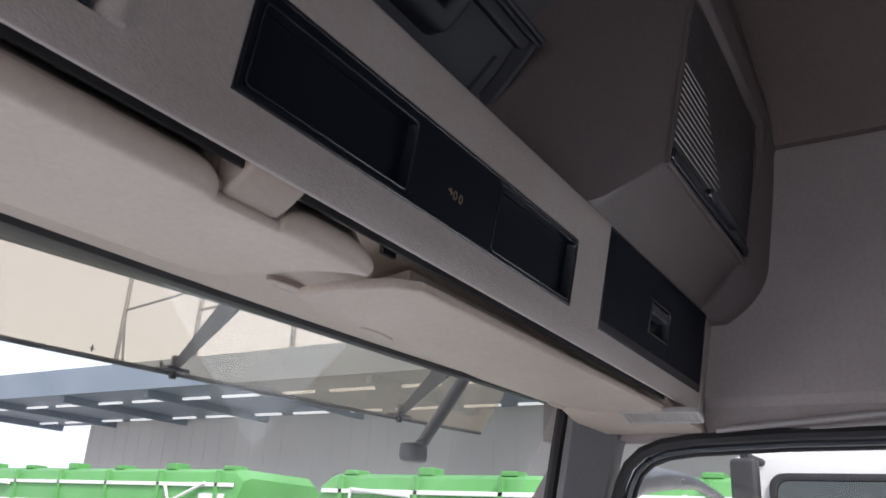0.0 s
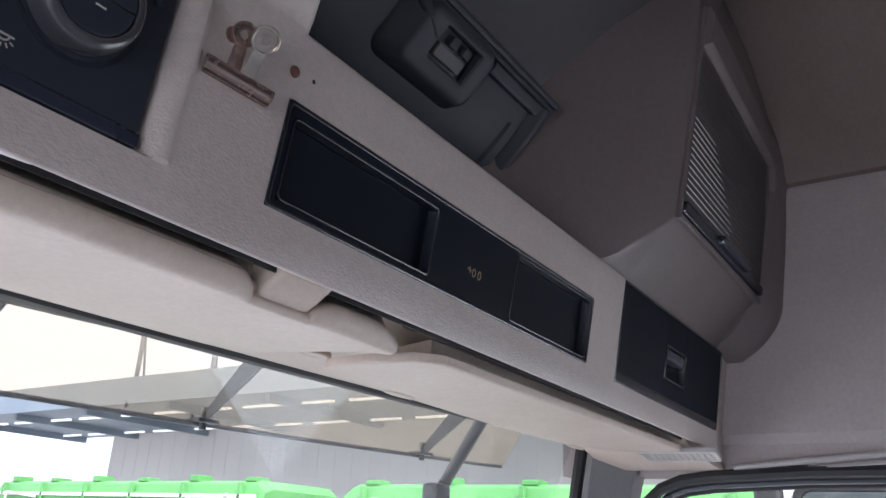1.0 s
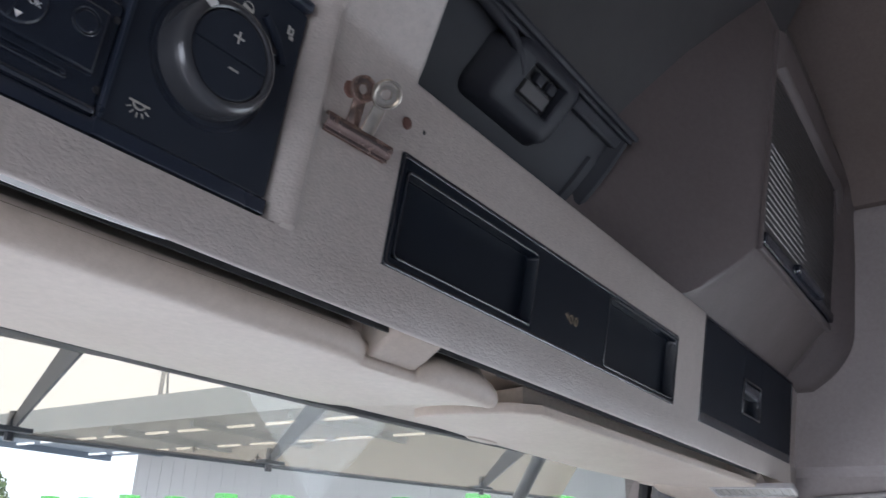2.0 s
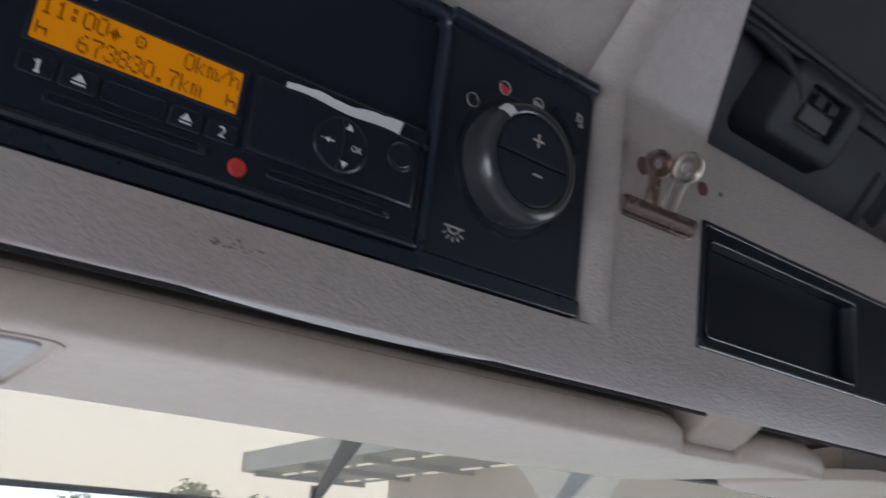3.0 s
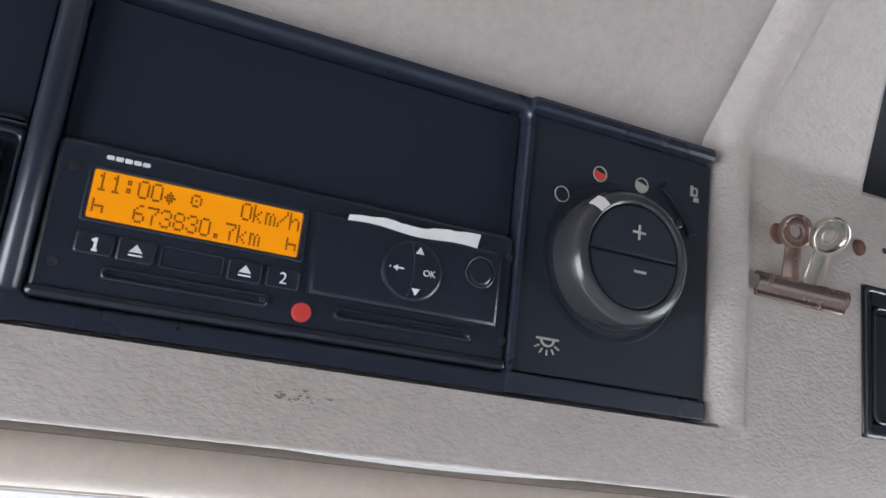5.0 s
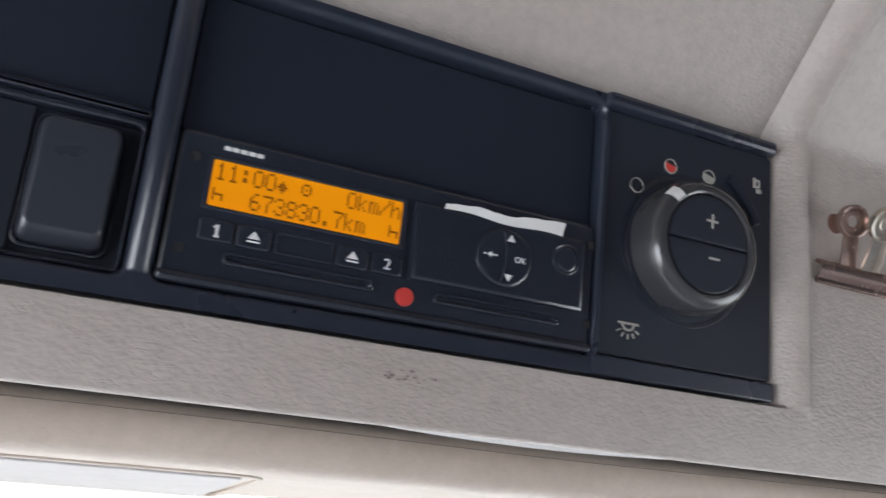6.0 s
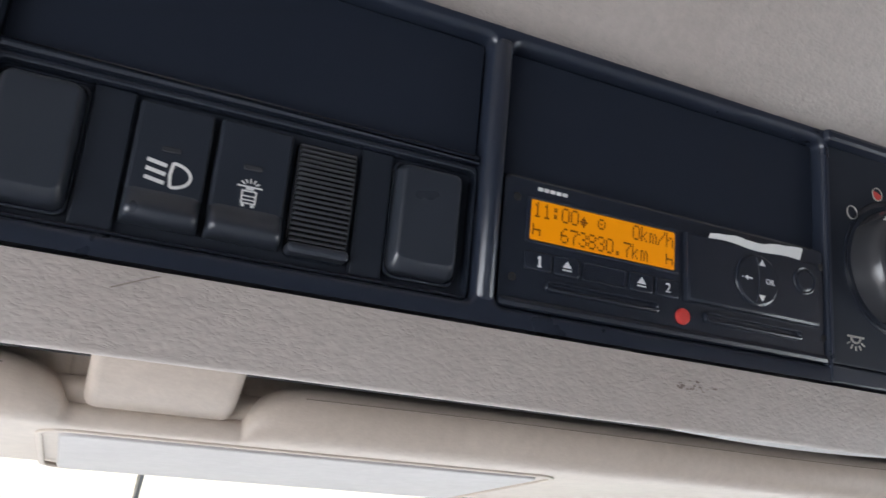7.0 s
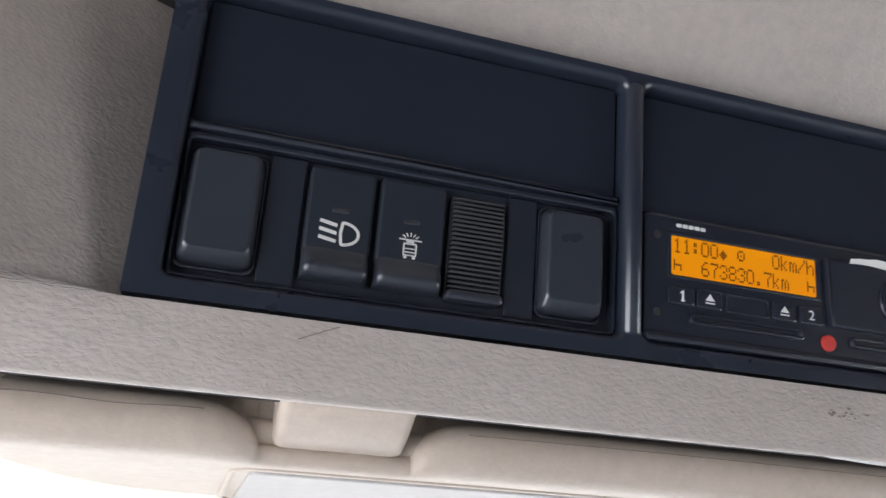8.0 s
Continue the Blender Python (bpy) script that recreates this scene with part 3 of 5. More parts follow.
pad(bm, rrect(0.0960, P_R - 0.0006, 0.0985, P_T + 0.0008, 0.002), -0.02, 0.0062, 0.0022)
part("bezel", bm, BEZEL, panel)
# rounded post between the two bays
bm = bm_new()
prof = [(-0.0858, 0.0020), (-0.0850, 0.0030), (-0.0838, 0.0038), (-0.0822, 0.0041), (-0.0806, 0.0038), (-0.0793, 0.0030), (-0.0786, 0.0020)]
loft(bm, [[(u, v, w - d) for u, w in prof] for v, d in ((-0.0118, 0.0024), (-0.0112, 0.0008), (-0.0100, 0.0), (0.0975, 0.0), (0.0988, 0.0008), (0.0994, 0.0024))], close=False)
part("post", bm, BEZEL, panel)
bm = bm_new()
pad(bm, rrect(P_L + 0.002, -0.0865, -0.0122, 0.0988, 0.003), -0.021, -0.0078, 0.0005)
pad(bm, rrect(-0.0777, P_R - 0.001, -0.0122, 0.0988, 0.003), -0.021, -0.0078, 0.0005)
part("back_plate", bm, BLACK_MATT, panel)
bm = bm_new()
pad(bm, rrect(-0.2605, -0.0878, 0.0468, 0.0982, 0.0015), -0.0128, -0.0055, 0.0006)
part("blanking_plate", bm, BLACK_GLOSS, panel)
bm = bm_new()
pad(bm, rrect(-0.0768, 0.0955, 0.0440, 0.0982, 0.0015), -0.0128, -0.0050, 0.0006)
part("blanking_plate", bm, BLACK_GLOSS, panel)
bm = bm_new()
pad(bm, rrect(-0.2612, -0.0871, 0.0432, 0.0472, 0.0006), -0.0128, -0.0008, 0.0016)
part("ledge", bm, BLACK, panel)
bm = bm_new()
ring(bm, rrect(-0.2608, -0.0874, -0.0120, 0.0430, 0.002), rrect(-0.2590, -0.0892, -0.0100, 0.0400, 0.002), -0.0128, -0.0024, None, 0.0012)
part("row_frame", bm, BLACK, panel)
for a, b in ((-0.2300, -0.2165), (-0.1350, -0.1225)):
    bm = bm_new()
    pad(bm, rrect(a, b, -0.0095, 0.0395, 0.001), -0.0128, -0.0048, 0.0006)
    part("filler", bm, BLACK_MATT, panel)


def blank_switch(u0, u1):
    th = thing("blank_switch", "plain black blanking switch with a rounded lower edge", "switch", FACE, "switches in the panel")
    bm = bm_new()
    q = rrect(u0, u1, -0.0062, 0.0372, 0.0042, 6)
    flat = rrect(u0 + 0.0022, u1 - 0.0022, -0.0014, 0.0352, 0.0026, 6)
    loft(bm, [at(q, -0.0128), at(q, -0.0046), at(inset(q, 0.0004), -0.0030), at(inset(q, 0.0010), -0.0018), at(inset(flat, -0.0007), 0.0002), at(inset(flat, -0.0002), 0.0007), at(inset(flat, 0.0006), 0.0009)], False, True)
    part("cap", bm, CHARCOAL, th)
    bm = bm_new()
    ring(bm, rrect(u0 - 0.0012, u1 + 0.0012, -0.0078, 0.0386, 0.004, 6), rrect(u0 - 0.0003, u1 + 0.0003, -0.0066, 0.0375, 0.0042, 6), -0.0128, -0.0052, None, 0.0004)
    part("surround", bm, BLACK, th)
    return th


blank_switch(-0.2582, -0.2318)
blank_switch(-0.1208, -0.0938)


def rocker_switch(u0, u1, label):
    th = thing("rocker_switch", label, "switch", FACE, "switches in the panel")
    bm = bm_new()
    pad(bm, rrect(u0, u1, 0.0046, 0.0374, 0.0016), -0.0128, -0.0022, 0.0012)
    part("rocker", bm, BLACK_MATT, th)
    # the foot of the rocker swells out and rounds under
    bm = bm_new()
    prof = [(0.0062, -0.0022), (0.0050, -0.0016), (0.0034, -0.0004), (0.0018, 0.0010), (0.0002, 0.0022), (-0.0014, 0.0029), (-0.0028, 0.0029), (-0.0042, 0.0020), (-0.0052, 0.0004), (-0.0058, -0.0020), (-0.0060, -0.0060)]
    loops = []
    for du, k in ((0.0, 0.42), (0.0004, 0.68), (0.0010, 0.86), (0.0020, 0.97), (0.0034, 1.0)):
        loops.append([(u0 + du, v, -0.006 + (w + 0.006) * k) for v, w in prof])
    loops += [[(u0 + u1 - x, v, w) for x, v, w in lp] for lp in loops[::-1]]
    loft(bm, loops, close=False)
    part("press_edge", bm, CHARCOAL, th)
    uc = (u0 + u1) / 2
    bm = bm_new()
    pad(bm, rrect(uc - 0.0033, uc + 0.0033, 0.0203, 0.0223, 0.0009), -0.0024, -0.0018, 0.0003)
    part("indicator", bm, KNOB, th, "small grey indicator window")
    return th, uc


sw, uc = rocker_switch(-0.2150, -0.1900, "black rocker switch with white headlamp symbol")
bm = bm_new()
for k in range(3):
    stroke(bm, [(uc - 0.0072, 0.0160 - 0.0031 * k + 0.0006), (uc - 0.0006, 0.0148 - 0.0031 * k + 0.0006)], 0.0013, -0.0023, -0.00195)
dee = [(uc + 0.0014, 0.0168)] + [(uc + 0.0014 + 0.0062 * math.sin(radians(a)), 0.0125 + 0.0043 * math.cos(radians(a))) for a in range(15, 180, 15)] + [(uc + 0.0014, 0.0082), (uc + 0.0008, 0.0125), (uc + 0.0014, 0.0168)]
stroke(bm, dee, 0.0011, -0.0023, -0.00195)
part("headlamp_symbol", bm, WHITE_INK, sw, "white headlamp symbol", False)

sw, uc = rocker_switch(-0.1878, -0.1618, "black rocker switch with white beacon-on-vehicle symbol")
bm = bm_new()
for x0, x1, y0, y1 in ((-0.0044, 0.0044, 0.0140, 0.0145), (-0.0024, 0.0024, 0.0124, 0.0129), (-0.0027, -0.0021, 0.0080, 0.0128), (0.0021, 0.0027, 0.0080, 0.0128), (-0.0024, 0.0024, 0.0106, 0.0110), (-0.0024, 0.0024, 0.0092, 0.0096), (-0.0024, 0.0024, 0.0080, 0.0084), (-0.0023, -0.0011, 0.0069, 0.0079), (0.0011, 0.0023, 0.0069, 0.0079), (-0.0015, 0.0015, 0.0131, 0.0139)):
    stroke(bm, [(uc + x0, (y0 + y1) / 2), (uc + x1, (y0 + y1) / 2)], y1 - y0, -0.0023, -0.00195)
for a in (-52, -26, 0, 26, 52):
    s, c = math.sin(radians(a)), math.cos(radians(a))
    stroke(bm, [(uc + 0.0024 * s, 0.0141 + 0.0015 * c), (uc + 0.0040 * s, 0.0141 + 0.0030 * c)], 0.0005, -0.0023, -0.00195)
part("beacon_symbol", bm, WHITE_INK, sw, "white vehicle symbol", False)

dimmer = thing("dimmer_wheel", "black ribbed dimmer wheel among the switches", "dimmer", FACE, "switches in the panel")
bm = bm_new()
pad(bm, rrect(-0.1596, -0.1364, -0.0070, 0.0366, 0.0025), -0.0128, -0.0050, 0.001)
part("housing", bm, BLACK, dimmer)
rib_bm = bm_new()
pad(rib_bm, rrect(-0.1588, -0.1374, -0.00052, 0.00052, 0.0004), -0.005, -0.002, 0.0006)
rib = part("rib", rib_bm, KNOB, dimmer)
for k in range(20):
    v = -0.0010 + k * 0.00188
    hgt = 0.0012 - 0.0044 * ((v - 0.0165) / 0.02) ** 2 * 0.45
    ob = rib if k == 0 else new("rib", rib.data)
    ob.parent, ob.matrix_basis = dimmer, pose(0, v, hgt)
bm = bm_new()
pad(bm, rrect(-0.1594, -0.1366, -0.0066, -0.0024, 0.0018), -0.006, 0.0002, 0.0016)
part("lower_edge", bm, CHARCOAL, dimmer)

# ---- tachograph ----
tacho = thing("tachograph", "black digital tachograph with glowing amber display", "tachograph", FACE)
bm = bm_new()
pad(bm, rrect(-0.0768, 0.0960, -0.0110, 0.0428, 0.003), -0.0128, 0.0006, 0.0016)
part("face", bm, BLACK, tacho)
bm = bm_new()
pad(bm, rrect(-0.0772, 0.0960, -0.0121, -0.0078, 0.0019), -0.010, 0.0026, 0.0020)
part("lower_lip", bm, BLACK, tacho)
bm = bm_new()
ring(bm, rrect(-0.0662, 0.0098, 0.0152, 0.0352, 0.0012), rrect(-0.0643, 0.0074, 0.0168, 0.0336, 0.0008), 0.0004, 0.0014, -0.001, 0.0006)
part("display_frame", bm, BLACK, tacho)
bm = bm_new()
pad(bm, rrect(-0.0645, 0.0078, 0.0166, 0.0338, 0.0008), 0.0, 0.00075, 0.0001)
part("display", bm, LCD, tacho, "glowing amber liquid crystal display")
GLYPH = {
    "0": "01110 10001 10001 10001 10001 10001 01110", "1": "00100 01100 00100 00100 00100 00100 01110",
    "3": "01110 10001 00001 00110 00001 10001 01110", "6": "00110 01000 10000 11110 10001 10001 01110",
    "7": "11111 00001 00010 00100 00100 00100 00100", "8": "01110 10001 10001 01110 10001 10001 01110",
    ":": "00000 01100 01100 00000 01100 01100 00000", ".": "00000 00000 00000 00000 00000 01100 01100",
    "k": "10000 10000 10010 10100 11000 10100 10010", "m": "00000 00000 11010 10101 10101 10101 10101",
    "/": "00001 00001 00010 00100 01000 10000 10000", "h": "10000 10000 10110 11001 10001 10001 10001",
    "b": "00000 10000 10000 11111 10001 10001 00000", "o": "00000 00000 00100 01110 11111 01110 00100",
    "c": "00000 01110 10001 10101 10001 01110 00000",
}


def dot_row(name, text, v_top):
    bm = bm_new()
    pitch, dot = 0.0044, 0.00078
    for i, ch in enumerate(text):
        for r, bits in enumerate(GLYPH.get(ch, "").split()):
            for c, bit in enumerate(bits):
                if bit == "1":
                    x = -0.0632 + i * pitch + c * dot
                    y = v_top - r * 0.00094
                    q = rrect(x, x + dot * 0.88, y - 0.00083, y, 0.0001, 1)
                    loft(bm, [at(q, 0.0007), at(q, 0.00088)], False, True)
    part(name, bm, LCD_INK, tacho, "dark dot-matrix characters", False)


dot_row("time_and_speed_text", "11:00o c   0km/h", 0.0329)
dot_row("distance_text", "b  673830.7km  b", 0.0244)
# maker's mark as a plain bar
bm = bm_new()
for k in range(5):
    pad(bm, rrect(-0.0617 + k * 0.0029, -0.0592 + k * 0.0029, 0.0377, 0.0393, 0.0003, 1), 0.0003, 0.0008, 0.0001)
part("maker_mark", bm, WHITE_INK, tacho, "white printed bar", False)
for body, u in (("1", -0.0597), ("2", 0.0037)):
    bm = bm_new()
    pad(bm, rrect(u - 0.0062, u + 0.0062, 0.0042, 0.0122, 0.0014), 0.0, 0.0017, 0.0008)
    key = part("driver_button", bm, BLACK, tacho)
    if body == "2":
        lettering("numeral", body, 0.0060, WHITE_INK, key, u, 0.0080, 0.0018)
    else:
        bm = bm_new()
        stroke(bm, [(u + 0.0003, 0.0060), (u + 0.0003, 0.0102)], 0.0010, 0.0016, 0.00185)
        stroke(bm, [(u + 0.0004, 0.0100), (u - 0.0008, 0.0091)], 0.0008, 0.0016, 0.00187)
        stroke(bm, [(u - 0.0006, 0.0060), (u + 0.0012, 0.0060)], 0.0007, 0.0016, 0.00189)
        part("numeral", bm, WHITE_INK, key, "", False)
for u in (-0.0466, -0.0100):
    bm = bm_new()
    pad(bm, rrect(u - 0.0062, u + 0.0062, 0.0040, 0.0124, 0.0014), 0.0, 0.0017, 0.0008)
    key = part("eject_button", bm, BLACK, tacho)
    bm = bm_new()
    q = [(u - 0.0022, 0.0076), (u + 0.0022, 0.0076), (u, 0.0104)]
    loft(bm, [at(q, 0.0016), at(q, 0.00185)], False, True)
    stroke(bm, [(u - 0.0022, 0.0066), (u + 0.0022, 0.0066)], 0.0006, 0.0016, 0.00185)
    part("eject_symbol", bm, WHITE_INK, key, "white eject symbol", False)
bm = bm_new()
ring(bm, rrect(-0.0388, -0.0172, 0.0042, 0.0122, 0.0012), rrect(-0.0380, -0.0180, 0.0050, 0.0114, 0.001), 0.0, 0.0013, 0.0003, 0.0004)
part("service_cover", bm, BLACK, tacho)
for a, b in ((-0.0560, -0.0004), (0.0240, 0.0800)):
    bm = bm_new()
    ring(bm, rrect(a, b, -0.0034, 0.0016, 0.002), rrect(a + 0.0014, b - 0.0014, -0.0016, 0.0002, 0.0008), 0.0, 0.0026, 0.0002, 0.0010)
    pad(bm, disc(b - 0.0022, -0.0006, 0.0014, 12), 0.0, 0.0026, 0.0008)
    part("card_slot", bm, BLACK, tacho)
for u, v in ((-0.0708, 0.0332), (-0.0708, 0.0002), (0.0936, 0.0340), (0.0940, -0.0002)):
    bm = bm_new()
    ring(bm, disc(u, v, 0.0018, 14), disc(u, v, 0.0012, 14), 0.0, 0.0010, -0.002, 0.0002)
    loft(bm, [at(disc(u, v, 0.0012, 14), 0.00065)], True)
    part("release_hole", bm, RUBBER, tacho)
bm = bm_new()
pad(bm, disc(0.0123, -0.0027, 0.0036, 24), 0.0, 0.0020, 0.0007)
part("seal_plug", bm, RED_INK, tacho, "round red seal plug")
bm = bm_new()
pad(bm, [(0.0130, 0.0042), (0.0898, 0.0042), (0.0898, 0.0332), (0.0885, 0.0348), (0.0122, 0.0352)], 0.0, 0.0032, 0.0015)
cover = part("printer_cover", bm, BLACK, tacho)
bm = bm_new()
pad(bm, disc(0.0515, 0.0198, 0.0127, 36, 0.0121), 0.0028, 0.0044, 0.0013)
part("menu_pad", bm, BLACK, cover)
bm = bm_new()
stroke(bm, [(0.0478 + 0.004 * math.cos(radians(a)), 0.0198 + 0.0125 * math.sin(radians(a))) for a in range(-55, 56, 10)], 0.0005, 0.0043, 0.0047)
part("pad_joint", bm, CHARCOAL, cover, "", False)
bm = bm_new()
for s in (1, -1):
    q = [(0.0535 - 0.0017, 0.0198 + s * 0.0068), (0.0535 + 0.0017, 0.0198 + s * 0.0068), (0.0535, 0.0198 + s * 0.0095)]
    loft(bm, [at(q, 0.0043), at(q, 0.00475)], False, True)
stroke(bm, [(0.0436, 0.0198), (0.0478, 0.0198)], 0.0006, 0.0043, 0.00475)
q = [(0.0436, 0.0198), (0.0452, 0.0186), (0.0452, 0.0210)]
loft(bm, [at(q, 0.0043), at(q, 0.00475)], False, True)
stroke(bm, [(0.0420, 0.0198), (0.0425, 0.0198)], 0.0006, 0.0043, 0.00475)
part("arrow_symbols", bm, WHITE_INK, cover, "white arrows", False)
lettering("ok_text", "OK", 0.0035, WHITE_INK, cover, 0.0583, 0.0196, 0.0045)
bm = bm_new()
ring(bm, disc(0.0802, 0.0246, 0.0066, 28), disc(0.0802, 0.0246, 0.0056, 28), 0.0028, 0.0040, 0.0029, 0.0005)
pad(bm, disc(0.0802, 0.0246, 0.0055, 28), 0.0028, 0.0040, 0.0012)
part("release_button", bm, BLACK, cover)
# torn strip of printer paper
bm = bm_new()
rng = random.Random(4)
top_edge, low_edge = [], []
for i in range(25):
    f = i / 24
    u = 0.0238 + f * 0.0545
    base = 0.0352 + 0.0006 * math.sin(f * 9)
    top_edge.append((u, base + 0.0011 + 0.0026 * f + rng.uniform(-0.0004, 0.0004)))
    low_edge.append((u - 0.0006 * f, base - 0.0010 - 0.0004 * f))
rows = [[(a[0], a[1], 0.0046), (b[0], b[1], 0.0034)] for a, b in zip(top_edge, low_edge)]
rows2 = [[(a[0], a[1], 0.0044), (b[0], b[1], 0.0032)] for a, b in zip(top_edge, low_edge)]
loft(bm, rows, close=False)
loft(bm, rows2, close=False)
tagged(part("paper_scrap", bm, PAPER_GLINT, None, "", False, FACE), "torn white paper strip sticking out of the tachograph printer", "paper strip")

# ---- light control ----
ctrl = thing("light_control", "black cab light control plate with round dial", "light switch", FACE)
bm = bm_new()
pad(bm, rrect(0.0972, 0.1946, -0.0112, 0.0984, 0.002), -0.0128, 0.0012, 0.0010)
part("plate", bm, BLACK_MATT, ctrl)
KU, KV = 0.1438, 0.0417
bm = bm_new()
loft(bm, [at(disc(KU, KV, r, 56), w) for r, w in ((0.0356, 0.0008), (0.0354, 0.0015), (0.0346, 0.0016), (0.0306, 0.0008))], False, True)
part("dial_base", bm, BLACK, ctrl)
bm = bm_new()
loft(bm, [at(disc(KU, KV, r, 64), w) for r, w in ((0.0304, 0.0008), (0.0303, 0.0050), (0.0298, 0.0098), (0.0286, 0.0140), (0.0272, 0.0160), (0.0254, 0.0170), (0.0236, 0.0172), (0.0227, 0.0166), (0.0224, 0.0150), (0.0224, 0.004))])
dial = part("dial", bm, KNOB, ctrl, "satin dark grey rotary ring")
bm = bm_new()
a0 = radians(134)
loops = []
for r, w in ((0.0293, 0.0136), (0.0276, 0.0162), (0.0254, 0.0173), (0.0238, 0.0175)):
    loops.append([(KU + r * math.cos(a0 + d), KV + r * math.sin(a0 + d), w) for d in (0.11, 0.055, 0.0, -0.055, -0.11)])
loft(bm, loops, close=False)
part("pointer", bm, WHITE_INK, dial, "pale pointer mark")
for nm, s in (("dim_up_button", 1), ("dim_down_button", -1)):
    bm = bm_new()
    arc = [(KU + 0.0219 * math.cos(radians(a)), KV + 0.0003 * s + 0.0219 * math.sin(radians(a)) * s) for a in range(0, 181, 10)]
    if s < 0:
        arc = arc[::-1]
    pad(bm, arc, 0.003, 0.0164, 0.0010)
    part(nm, bm, BLACK_MATT, ctrl)
bm = bm_new()
stroke(bm, [(0.1420, 0.0522), (0.1484, 0.0522)], 0.0010, 0.0162, 0.0167)
stroke(bm, [(0.1452, 0.0490), (0.1452, 0.0554)], 0.0010, 0.0162, 0.0168)
part("plus_symbol", bm, WORN_INK, ctrl, "white plus", False)
bm = bm_new()
stroke(bm, [(0.1437, 0.0354), (0.1495, 0.0354)], 0.0010, 0.0160, 0.0168)
part("minus_symbol", bm, WORN_INK, ctrl, "white minus", False)


def dot_mark(u, v, fill, part_fill):
    bm = bm_new()
    ring(bm, disc(u, v, 0.0036, 24), disc(u, v, 0.0031, 24), 0.0010, 0.0016, None, 0.0001)
    mark = part("dial_mark", bm, WORN_INK, ctrl, "white ring mark")
    if fill:
        bm = bm_new()
        if part_fill:
            q = [(u + 0.0030 * math.cos(radians(a)), v + 0.0030 * math.sin(radians(a))) for a in range(150, 361, 15)]
        else:
            q = disc(u, v, 0.0030, 20)
        loft(bm, [at(q, 0.0011), at(q, 0.0015)], False, True)
        part("fill", bm, fill, mark)


dot_mark(0.1154, 0.0661, None, False)
dot_mark(0.1337, 0.0795, RED_INK, True)
dot_mark(0.1560, 0.0795, WORN_INK, True)
bm = bm_new()
arc = [radians(a) for a in range(24, 64, 5)]
q = [(0.1440 + 0.0468 * math.cos(a), 0.0440 + 0.0463 * math.sin(a)) for a in arc] + [(0.1440 + 0.0418 * math.cos(a), 0.0440 + 0.0415 * math.sin(a)) for a in arc[::-1]]
pad(bm, q, 0.0008, 0.0034, 0.0012)
part("slide_mark", bm, BLACK_GLOSS, ctrl)
bm = bm_new()
pad(bm, disc(0.1772, 0.0664, 0.0026, 16), 0.0008, 0.0022, 0.0008)
part("dimmer_lamp", bm, KNOB, ctrl, "small silver-grey stud")
bm = bm_new()
stroke(bm, [(0.1838, 0.0808), (0.1838, 0.0858)], 0.0014, 0.0011, 0.0017)
stroke(bm, [(0.1838, 0.0848), (0.1868, 0.0848), (0.1868, 0.0815), (0.1838, 0.0815)], 0.0009, 0.0011, 0.0017)
stroke(bm, [(0.1850, 0.0795), (0.1878, 0.0795)], 0.0020, 0.0011, 0.0017)
part("door_symbol", bm, WORN_INK, ctrl, "small white door symbol", False)
bm = bm_new()
stroke(bm, [(0.1090, 0.0035), (0.1196, 0.0035)], 0.0009, 0.0011, 0.0017)
stroke(bm, [(0.1143 + 0.0030 * math.cos(radians(a)), 0.0032 + 0.0026 * math.sin(radians(a))) for a in range(180, 361, 20)], 0.0009, 0.0011, 0.0017)
for a in (-60, -30, 0, 30, 60):
    s, c = math.sin(radians(a)), math.cos(radians(a))
    stroke(bm, [(0.1143 + 0.0042 * s, 0.0026 - 0.0036 * c), (0.1143 + 0.0066 * s, 0.0026 - 0.0058 * c)], 0.0006, 0.0011, 0.0017)
part("lamp_symbol", bm, WORN_INK, ctrl, "white ceiling lamp symbol", False)

# ---- tray, latched box, clip ----
tray = thing("storage_tray", "black plastic tray insert in the console with two open pockets", "storage tray", FACE)
O = rrect(B_L, B_R, B_B, B_T, 0.003)
bm = bm_new()
ring(bm, O, rrect(B_L + 0.0035, B_R - 0.0035, B_B + 0.0035, B_T - 0.0035, 0.003), -0.006, RAISE + 0.0012, -0.001, 0.0010)
part("rim", bm, TRAY_EDGE_SHADED, tray)
L_IN, R_IN = rrect(0.2955, 0.4690, -0.0098, 0.0488, 0.0052), rrect(0.6020, 0.7735, -0.0122, 0.0535, 0.0052)
# middle panel and pocket surrounds
for q in ((B_L + 0.003, 0.2955, B_B + 0.003, B_T - 0.003), (0.4690, 0.6020, B_B + 0.003, B_T - 0.003), (0.7735, B_R - 0.003, B_B + 0.003, B_T - 0.003),
          (0.2955, 0.4690, 0.0488, B_T - 0.003), (0.2955, 0.4690, B_B + 0.003, -0.0098), (0.6020, 0.7735, 0.0535, B_T - 0.003), (0.6020, 0.7735, B_B + 0.003, -0.0122)):
    bm = bm_new()
    pad(bm, rrect(*q, 0.0006), -0.06, RAISE - 0.0004, 0.0006)
    part("surround", bm, TRAY_SHADED, tray)
for P in (L_IN, R_IN):
    bm = bm_new()
    ring(bm, P, inset(P, 0.0020), -0.005, RAISE + 0.0006, -0.016, 0.0008)
    part("pocket", bm, TRAY_EDGE_SHADED, tray)
    bm = bm_new()
    pad(bm, inset(P, 0.0019), -0.030, -0.0050, 0.0008)
    part("pocket_back", bm, TRAY_SHADED, tray)
bm = bm_new()
stroke(bm, [(0.5230, 0.0150), (0.5290, 0.0135)], 0.0014, RAISE - 0.0006, RAISE)
